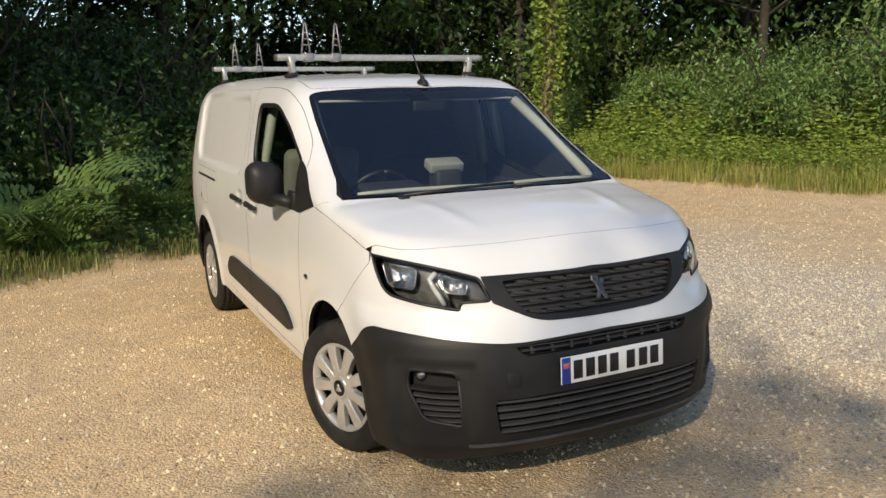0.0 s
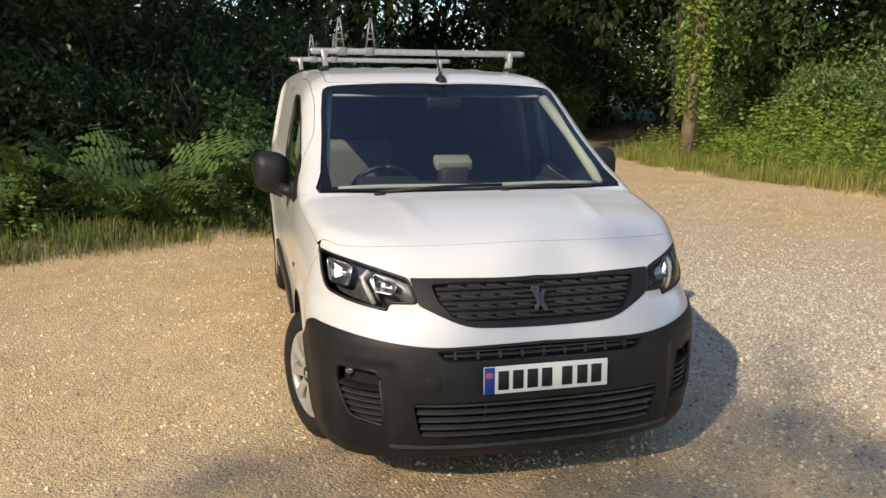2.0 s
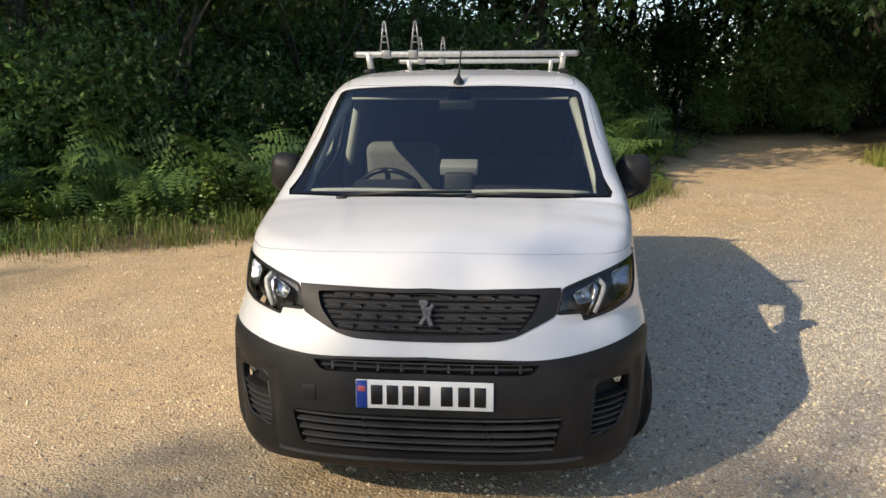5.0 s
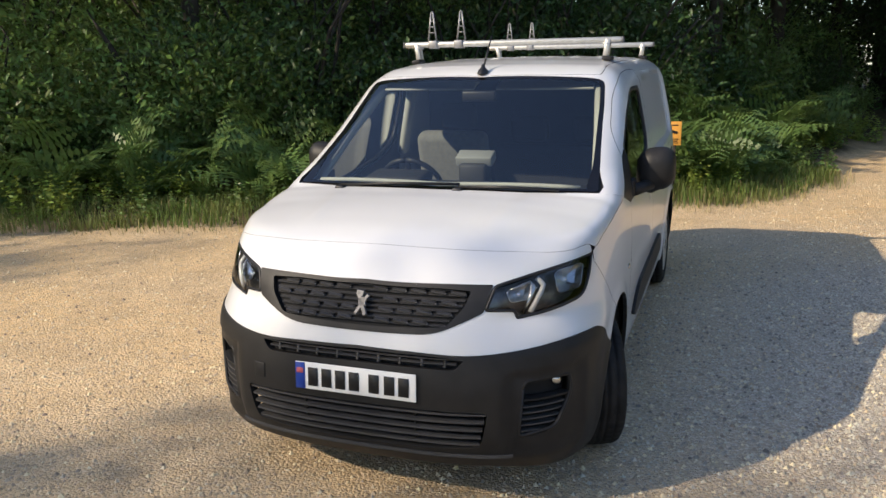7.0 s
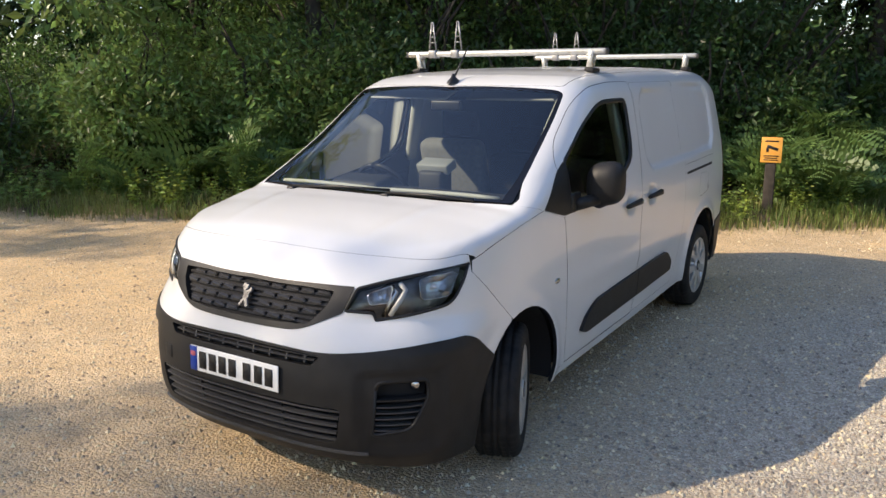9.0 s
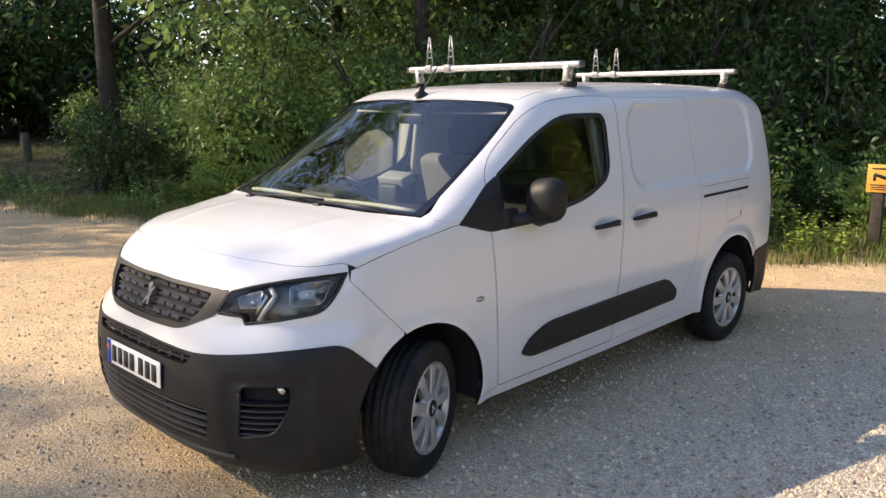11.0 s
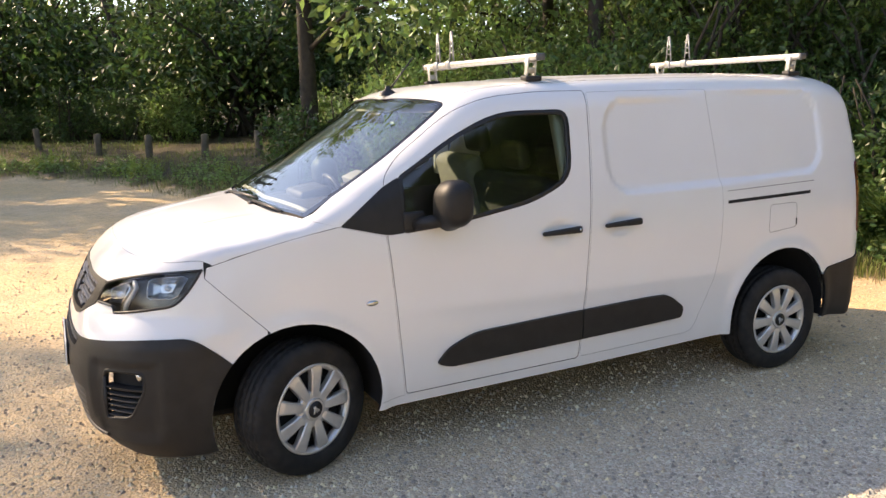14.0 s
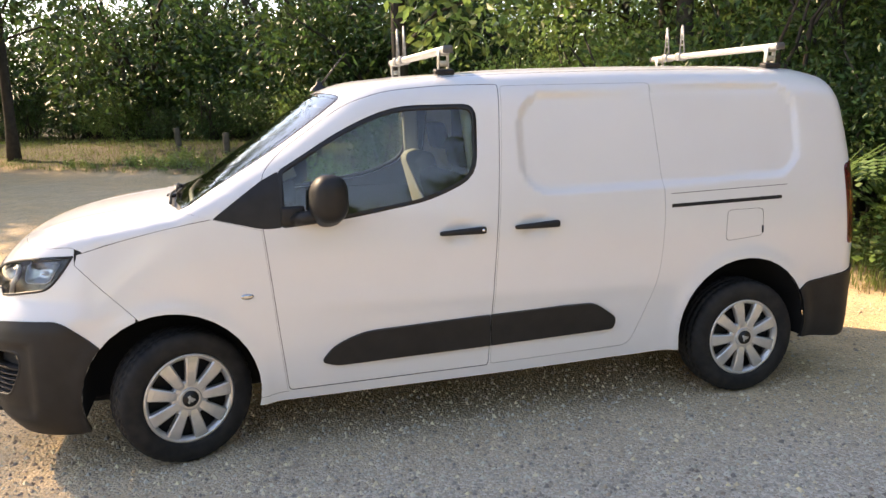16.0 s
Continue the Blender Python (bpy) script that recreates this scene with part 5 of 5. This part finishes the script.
def tree_kind(high, clear, wide, n, leaf, trunk_r, mat, bark, label):
    ob = thing("tree", label, "tree", pose(0, 0, -60), "trees round the clearing")
    bm = bmesh.new()
    bend = rng.normal(size=2) * 0.25
    spine = [Vector((bend[0] * t * t, bend[1] * t * t, -0.3 + high * 0.8 * t)) for t in np.linspace(0, 1, 8)]
    tube([spine[0] + Vector((0, 0, 0))] + spine[1:], trunk_r, 12, bm, taper=0.25)
    for v in bm.verts:
        if v.co.z < 0.5:
            k = 1 + 0.45 * max(0, 0.5 - v.co.z)
            v.co.x, v.co.y = v.co.x * k, v.co.y * k
    tips = []
    for k in range(11):
        t = rng.uniform(clear / high + 0.02, 0.78)
        p = Vector((bend[0] * t * t, bend[1] * t * t, high * 0.8 * t))
        a = k * 2.4 + rng.uniform(-0.4, 0.4)
        reach = wide * rng.uniform(0.5, 0.9)
        tip = p + Vector((math.cos(a) * reach, math.sin(a) * reach, high * rng.uniform(0.03, 0.16)))
        tube([p, p.lerp(tip, 0.5) + Vector((0, 0, 0.3)), tip], trunk_r * 0.28, 6, bm, taper=0.25)
        tips.append(np.array(tip))
    me = bpy.data.meshes.new("trunk")
    bm.to_mesh(me)
    bm.free()
    me.materials.append(bark)
    me.shade_smooth()
    linked("trunk", me, ob)
    centres = np.array(tips + [np.array((bend[0], bend[1], high * 0.86)), np.array((bend[0], bend[1], high * 0.72))])
    pick = rng.integers(0, len(centres), n // 6)
    d = unit(rng.normal(size=(n // 6, 3)))
    q = centres[pick] + d * (wide * 0.42 * (0.45 + 0.55 * rng.random(n // 6) ** 0.6))[:, None] * np.array((1, 1, 0.75))
    p, w = twig_clusters(q, d, 6, leaf * 0.9)
    v, f = leaf_arrays(p, w, leaf * rng.uniform(0.6, 1.25, len(p)), 0.5)
    linked("crown", from_arrays("crown", v, f, mat), ob)
    return ob


def put(ob, x, y, s=1.0, turn=None, sz=None, sink=0.0):
    z = float(height([(x, y)])[0]) - sink
    c = copy_thing(ob, pose(x, y, z, 0, 0, rng.uniform(0, 360) if turn is None else turn))
    c.scale = (s, s, sz or s)
    return c


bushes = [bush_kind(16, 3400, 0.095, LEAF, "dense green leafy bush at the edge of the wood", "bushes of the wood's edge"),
          bush_kind(18, 3600, 0.08, LEAF_DEEP_SHADE, "dense bush under the trees in shade-dark green", "bushes of the wood's edge"),
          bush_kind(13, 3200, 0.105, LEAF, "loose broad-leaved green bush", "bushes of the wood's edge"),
          bush_kind(15, 3400, 0.085, LEAF_DEEP_SHADE, "tangled thicket bush in shade-dark green", "bushes of the wood's edge")]
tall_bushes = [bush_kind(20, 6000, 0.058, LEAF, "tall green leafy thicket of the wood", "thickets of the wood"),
               bush_kind(22, 6000, 0.054, LEAF_DEEP_SHADE, "tall thicket under the trees in shade-dark green", "thickets of the wood"),
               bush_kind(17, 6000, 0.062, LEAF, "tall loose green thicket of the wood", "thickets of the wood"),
               bush_kind(19, 6000, 0.056, LEAF_DEEP_SHADE, "tall tangled thicket of the wood in shade-dark green", "thickets of the wood")]
low_bushes = [bush_kind(8, 1500, 0.14, m, "low green bush among the ferns", "bushes of the wood's edge") for m in (LEAF, LEAF_DEEP_SHADE, LEAF, LEAF_DEEP_SHADE)]


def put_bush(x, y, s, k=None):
    """A bush of that size; the hollow behind the van gets shade-coloured leaves alone."""
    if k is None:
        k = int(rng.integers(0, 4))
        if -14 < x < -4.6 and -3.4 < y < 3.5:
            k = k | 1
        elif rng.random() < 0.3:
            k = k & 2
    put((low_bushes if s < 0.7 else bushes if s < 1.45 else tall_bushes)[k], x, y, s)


fern_meshes = [fern_mesh(k) for k in (7, 8, 9)]
weeds_lime = [weed_mesh(30, 0.14, LEAF_LIME, 0.85), weed_mesh(26, 0.11, LEAF_LIME, 0.6)]
weeds_deep = [weed_mesh(15, 0.12, LEAF, 0.6)]
trees = [tree_kind(14, 3.4, 4.2, 8400, 0.27, 0.24, LEAF, BARK, "tall broad-leaved tree with a dark trunk"),
         tree_kind(13, 3.2, 3.6, 7800, 0.26, 0.18, LEAF_DEEP_SHADE, BARK, "tall broad-leaved tree in shade-dark green"),
         tree_kind(12, 2.4, 3.0, 6000, 0.23, 0.12, LEAF, BARK_PALE, "slender broad-leaved tree with a pale trunk")]


def along(i0, i1, step, lo, hi):
    """Places beyond the gravel's edge from corner i0 to corner i1."""
    out = []
    for a, b in zip(EDGE_LINE[i0:i1], EDGE_LINE[i0 + 1:i1 + 1]):
        d = b - a
        length = np.hypot(*d)
        normal = np.array((d[1], -d[0])) / length
        if off_gravel([(a + b) / 2 + normal * 0.3])[0] < 0:
            normal = -normal
        for t in np.arange(rng.uniform(0, step), length, step):
            out.append(a + d * t / length + normal * rng.uniform(lo, hi) + rng.normal(size=2) * step * 0.2)
    return [p for p in out if off_gravel([p])[0] > lo * 0.6]


# ferns before the wood
for lo, hi, step in ((0.7, 1.3, 0.75), (1.3, 2.2, 0.6), (2.2, 3.4, 0.8)):
    for p in along(11, 20, step, lo, hi):
        m = pose(*p, float(height([p])[0]) - 0.05, rng.normal() * 13, rng.normal() * 13, rng.uniform(0, 360))
        ob = new("fern", fern_meshes[rng.integers(0, 3)])
        ob.matrix_world = m @ Matrix.Scale(rng.uniform(0.9, 1.4), 4)
        tagged(ob, "green bracken fern with arching fronds", "fern", "ferns of the wood's edge")
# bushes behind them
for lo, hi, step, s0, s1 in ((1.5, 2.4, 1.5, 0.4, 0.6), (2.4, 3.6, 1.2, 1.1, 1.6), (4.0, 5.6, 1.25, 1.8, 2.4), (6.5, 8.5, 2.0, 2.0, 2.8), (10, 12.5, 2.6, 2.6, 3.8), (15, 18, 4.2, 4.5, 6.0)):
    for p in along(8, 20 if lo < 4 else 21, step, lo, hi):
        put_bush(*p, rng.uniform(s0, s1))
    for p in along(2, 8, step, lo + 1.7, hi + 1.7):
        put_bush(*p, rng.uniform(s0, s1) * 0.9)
for lo, hi, step, s0, s1 in ((6.5, 8, 2.0, 1.0, 1.6), (8.5, 10, 2.4, 1.6, 2.6), (12, 14, 3.0, 2.8, 3.8), (17, 20, 4.0, 4.5, 6.0)):
    for p in along(21, 26, step, lo, hi):
        put_bush(*p, rng.uniform(s0, s1))
for x, y, k, s in ((-5, -24, 1, 5), (-8, -27, 3, 6), (-3, -28, 1, 6), (1, -32, 3, 6), (-11, -22, 1, 5), (3, -30, 1, 5.5), (10, -36, 1, 5.5), (15, -38, 3, 6), (20, -37, 1, 6), (5, -34, 3, 5), (-4.9, -9.6, 0, 1.2), (-6.2, -6.6, 0, 1.9), (-7.0, -4.8, 1, 2.2), (-4.4, -11.0, 2, 1.0), (-6.2, -11.8, 1, 1.6), (-20, 13.5, 1, 4.5), (-24, 15, 3, 5.5), (-16.5, 13.5, 0, 3.5), (-21, 18, 1, 6), (-14, 16, 3, 5)):
    put_bush(x, y, s, k)
# the sunny bank
for lo, hi, step in ((0.5, 1.1, 0.5), (1.1, 1.8, 0.42), (1.8, 2.7, 0.42), (2.7, 3.6, 0.45), (3.6, 4.6, 0.6)):
    for p in along(1, 6, step, lo, hi):
        ob = new("weeds", weeds_lime[rng.integers(0, 2)])
        ob.matrix_world = pose(*p, float(height([p])[0]) - 0.03, 0, 0, rng.uniform(0, 360)) @ Matrix.Scale(rng.uniform(0.7, 1.2) * (0.6 + 0.2 * lo), 4)
        tagged(ob, "bright yellow-green nettles and brambles", "weeds", "weeds of the sunny bank")
for lo, hi, step in ((0.4, 1.2, 0.9), (0.9, 1.8, 1.0)):
    for p in along(10, 24, step, lo, hi):
        ob = new("weeds", weeds_deep[0] if rng.random() < 0.7 else weeds_lime[1])
        ob.matrix_world = pose(*p, float(height([p])[0]) - 0.03, 0, 0, rng.uniform(0, 360)) @ Matrix.Scale(rng.uniform(0.5, 0.9), 4)
        tagged(ob, "low green weeds at the edge of the gravel", "weeds", "weeds of the wood's edge")
# trees of the wood
for lo, hi, step in ((6.0, 7.5, 4.2), (9, 11, 4.0), (14, 17, 5.0)):
    for i0, i1 in ((4, 8), (8, 21), (22, 25)):
        for p in along(i0, i1, step, lo, hi):
            k, size, turn = rng.integers(0, 3) if i0 < 8 else rng.integers(0, 2), rng.uniform(0.75, 1.15), rng.uniform(0, 360)
            if i0 == 22 and lo < 12:      # beyond the bollards the wood stays open to the sun
                continue
            put(trees[k], *p, size, turn, sink=0.1)
# trees towards the sun and behind the way of the camera
for x, y, k, s in ((6.2, -23.0, 1, 1.0), (8.5, -21.0, 0, 1.05), (12.6, -17.4, 1, 0.85), (17.05, -15.65, 0, 1.15), (20.5, -15.2, 1, 1.0), (10.8, -21.2, 2, 1.15), (13.4, -23.5, 2, 1.25), (14.5, -22.5, 0, 0.95), (19.5, -17.5, 1, 1.1),
                   (25.0, -13.0, 0, 1.1), (4.0, 19.5, 0, 0.8), (9.5, 21.0, 1, 0.9), (-3.5, -10.6, 0, 0.8), (-7.0, -6.5, 1, 0.9), (27.0, -5.0, 1, 1.0), (28.0, 2.0, 0, 1.0)):
    put(trees[k], x, y, s, sink=0.1)
put(trees[2], 13.9, -13.7, 0.42, sz=1.25, sink=0.1)
put(trees[2], 14.2, -14.4, 0.36, sz=1.15, sink=0.1)
put(trees[2], 11.8, -13.0, 0.36, sz=1.02, sink=0.1)
put(trees[2], 11.3, -12.9, 0.36, sz=0.98, sink=0.1)
put(trees[2], 8.4, -16.3, 0.55, sz=1.0, sink=0.1)
for p in along(0, 4, 2.4, 3.0, 4.5):
    put_bush(*p, rng.uniform(1.6, 2.4))
# the wood closes behind the track
for x, y, k, s in ((-23.2, 8.2, 0, 3.0), (-23.8, 5.6, 3, 3.2), (-22.8, 11.0, 1, 3.0), (-27, 7.0, 1, 5.0), (-27, 12.0, 3, 5.0), (-26, 2.5, 1, 4.5), (-3.1, -9.7, 1, 1.25), (-21.6, 6.2, 2, 1.3), (-21.4, 9.6, 0, 1.2)):
    put_bush(x, y, s, k)
for x, y, k, s in ((-22.5, 11.0, 0, 1.0), (-24, 4.0, 1, 1.1), (-25, 8.0, 0, 1.1), (-29, 6.0, 1, 1.2), (-28, 10.5, 0, 1.2), (-22, 2.5, 1, 1.0), (-19.0, 2.2, 0, 1.0), (-16.0, 0.8, 1, 1.05), (-18.0, 11.5, 1, 1.0)):
    put(trees[k], x, y, s, sink=0.1)
for ob in bushes + tall_bushes + low_bushes + trees:
    for o in (*ob.children_recursive, ob):
        bpy.data.objects.remove(o)

# an ivy-covered trunk by the track
ivy_tree = thing("tree", "pale leaning trunk wrapped in ivy by the track", "tree", pose(-11.6, 8.1, 0, 2, 3))
part("trunk", tube([(0, 0, -0.3), (0.05, 0, 1.2), (0.16, 0.05, 3.0), (0.2, 0.1, 6.5), (0.1, 0.2, 10)], 0.17, 12, taper=0.4), BARK_PALE, ivy_tree)
a, z = rng.uniform(0, 2 * math.pi, 4200), 1.15 + 5.5 * rng.random(4200) ** 0.8
q = np.stack([0.2 * np.cos(a) + 0.05 * z, 0.2 * np.sin(a), z], 1) + rng.normal(size=(4200, 3)) * 0.07
w = unit(np.stack([np.cos(a), np.sin(a), -0.3 + 0 * a], 1) + rng.normal(size=(4200, 3)) * 0.5)
linked("ivy", from_arrays("ivy", *leaf_arrays(q, w, 0.11 * rng.uniform(0.6, 1.3, 4200), 0.7), LEAF_LIME), ivy_tree)


# grass along the edges
def grass(name, strips_of, n, mat, h0, h1, label):
    pts = []
    for i0, i1, lo, hi, share in strips_of:
        a = EDGE_LINE[i0:i1 + 1]
        seg = np.hypot(*np.diff(a, axis=0).T)
        m = int(n * share)
        pick = rng.choice(len(seg), m, p=seg / seg.sum())
        d = (a[1:] - a[:-1])[pick]
        nor = np.stack([d[:, 1], -d[:, 0]], 1) / np.hypot(*d.T)[:, None]
        q = a[:-1][pick] + d * rng.random((m, 1))
        sign = np.where(off_gravel(q + nor * 0.3) > 0, 1, -1)[:, None]
        pts.append(q + nor * sign * (lo + (hi - lo) * rng.random((m, 1)) ** 1.3) + rng.normal(size=(m, 2)) * 0.08)
    p = np.concatenate(pts)
    tuft = bumps(p, 0.25) + 0.7 * bumps(p + 5, 0.7)
    p = p[tuft + rng.normal(size=len(p)) * 0.5 > -0.35]
    m = len(p)
    h = rng.uniform(h0, h1, m) * (0.7 + 0.5 * rng.random(m))
    a = rng.uniform(0, 2 * math.pi, m)
    out = np.stack([np.cos(a), np.sin(a), 0 * a], 1)
    side = np.stack([-np.sin(a), np.cos(a), 0 * a], 1) * (0.003 + 0.003 * rng.random(m))[:, None]
    base = np.column_stack([p, height(p) - 0.01])
    up = np.array((0, 0, 1.0))
    bend = rng.uniform(0.15, 0.8, m)[:, None]
    mid = base + up * (0.6 * h)[:, None] + out * bend * (0.25 * h)[:, None]
    tip = base + up * (0.95 * h)[:, None] * (1 - 0.35 * bend) + out * bend * (0.75 * h)[:, None]
    v = np.stack([base - side, base + side, mid + side * 0.7, mid - side * 0.7, tip], 1).reshape(-1, 3)
    k = np.arange(m)[:, None] * 5
    f = np.concatenate([k + (0, 1, 2), k + (0, 2, 3), k + (3, 2, 4)])
    tagged(new(name, from_arrays(name, v, f, mat)), label, "grass", kind="stuff")


grass("grass", ((12, 21, 0.0, 1.6, 0.5), (2, 6, 0.05, 2.0, 0.25), (20, 26, 0.0, 6.5, 0.4)), 70000, GRASS, 0.06, 0.26, "uneven green grass along the gravel")
grass("bank_grass", ((1, 6, 0.0, 2.2, 1.0),), 42000, BANK_GRASS, 0.14, 0.5, "long yellow-green grass of the sunny bank")
grass("dry_grass", ((12, 22, -0.25, 0.7, 0.55), (2, 6, -0.2, 1.3, 0.35), (22, 26, 0.0, 2.0, 0.1)), 8000, STRAW, 0.05, 0.22, "dry straw-coloured grass stalks")


# ---- sign, bollards ----
WOOD_DARK = material("dark_timber", (0.03, 0.024, 0.018), 0.85, second=(0.06, 0.05, 0.04), scale=12, bump=0.004, bump_scale=40)
sign_at = pose(-6.98, 0.6, 0, 0, 0, 8)
sign = thing("sign_post", "small orange sign on a short dark timber post", "sign", sign_at)
part("post", block((0.09, 0.12, 1.1), pose(-0.06, 0.0, 0.38, 0, 1), 0.012, 2), WOOD_DARK, sign)
board = part("board", block((0.012, 0.235, 0.3), pose(0, 0, 0.86), 0.005, 2), material("orange_board", (0.75, 0.36, 0.06), 0.5, vary=0.1, scale=6), sign, "orange board")
for y, z, w, h, turn in ((0, 0.965, 0.15, 0.016, 0), (0.01, 0.885, 0.13, 0.035, -18), (-0.045, 0.86, 0.03, 0.05, 0), (0.0, 0.79, 0.17, 0.012, 0), (0.0, 0.765, 0.14, 0.012, 0), (0, 0.742, 0.16, 0.01, 0)):
    part("bar", block((0.003, w, h), pose(0.0072, y, z, turn), 0.001, 1), BLACK, board)
for x, y, h in ((-3.5, -14.9, 0.6), (-2.45, -16.2, 0.55), (-1.3, -17.6, 0.58), (-0.2, -19.3, 0.56), (1.25, -22.0, 0.6)):
    z = float(height([(x, y)])[0])
    bm = lathe([(0.001, h), (0.07, h), (0.088, h - 0.02), (0.092, h - 0.2), (0.095, -0.1)], 14, m=pose(0, 0, 0, 90))
    ob = part("bollard", bm, material("grey_timber", (0.12, 0.105, 0.08), 0.9, second=(0.07, 0.06, 0.045), scale=9, bump=0.006, bump_scale=30), None)
    ob.matrix_world = pose(x, y, z, rng.normal() * 3, rng.normal() * 3, rng.uniform(0, 90))
    tagged(ob, "short round weathered timber bollard in the grass", "bollard", "bollards by the grass")
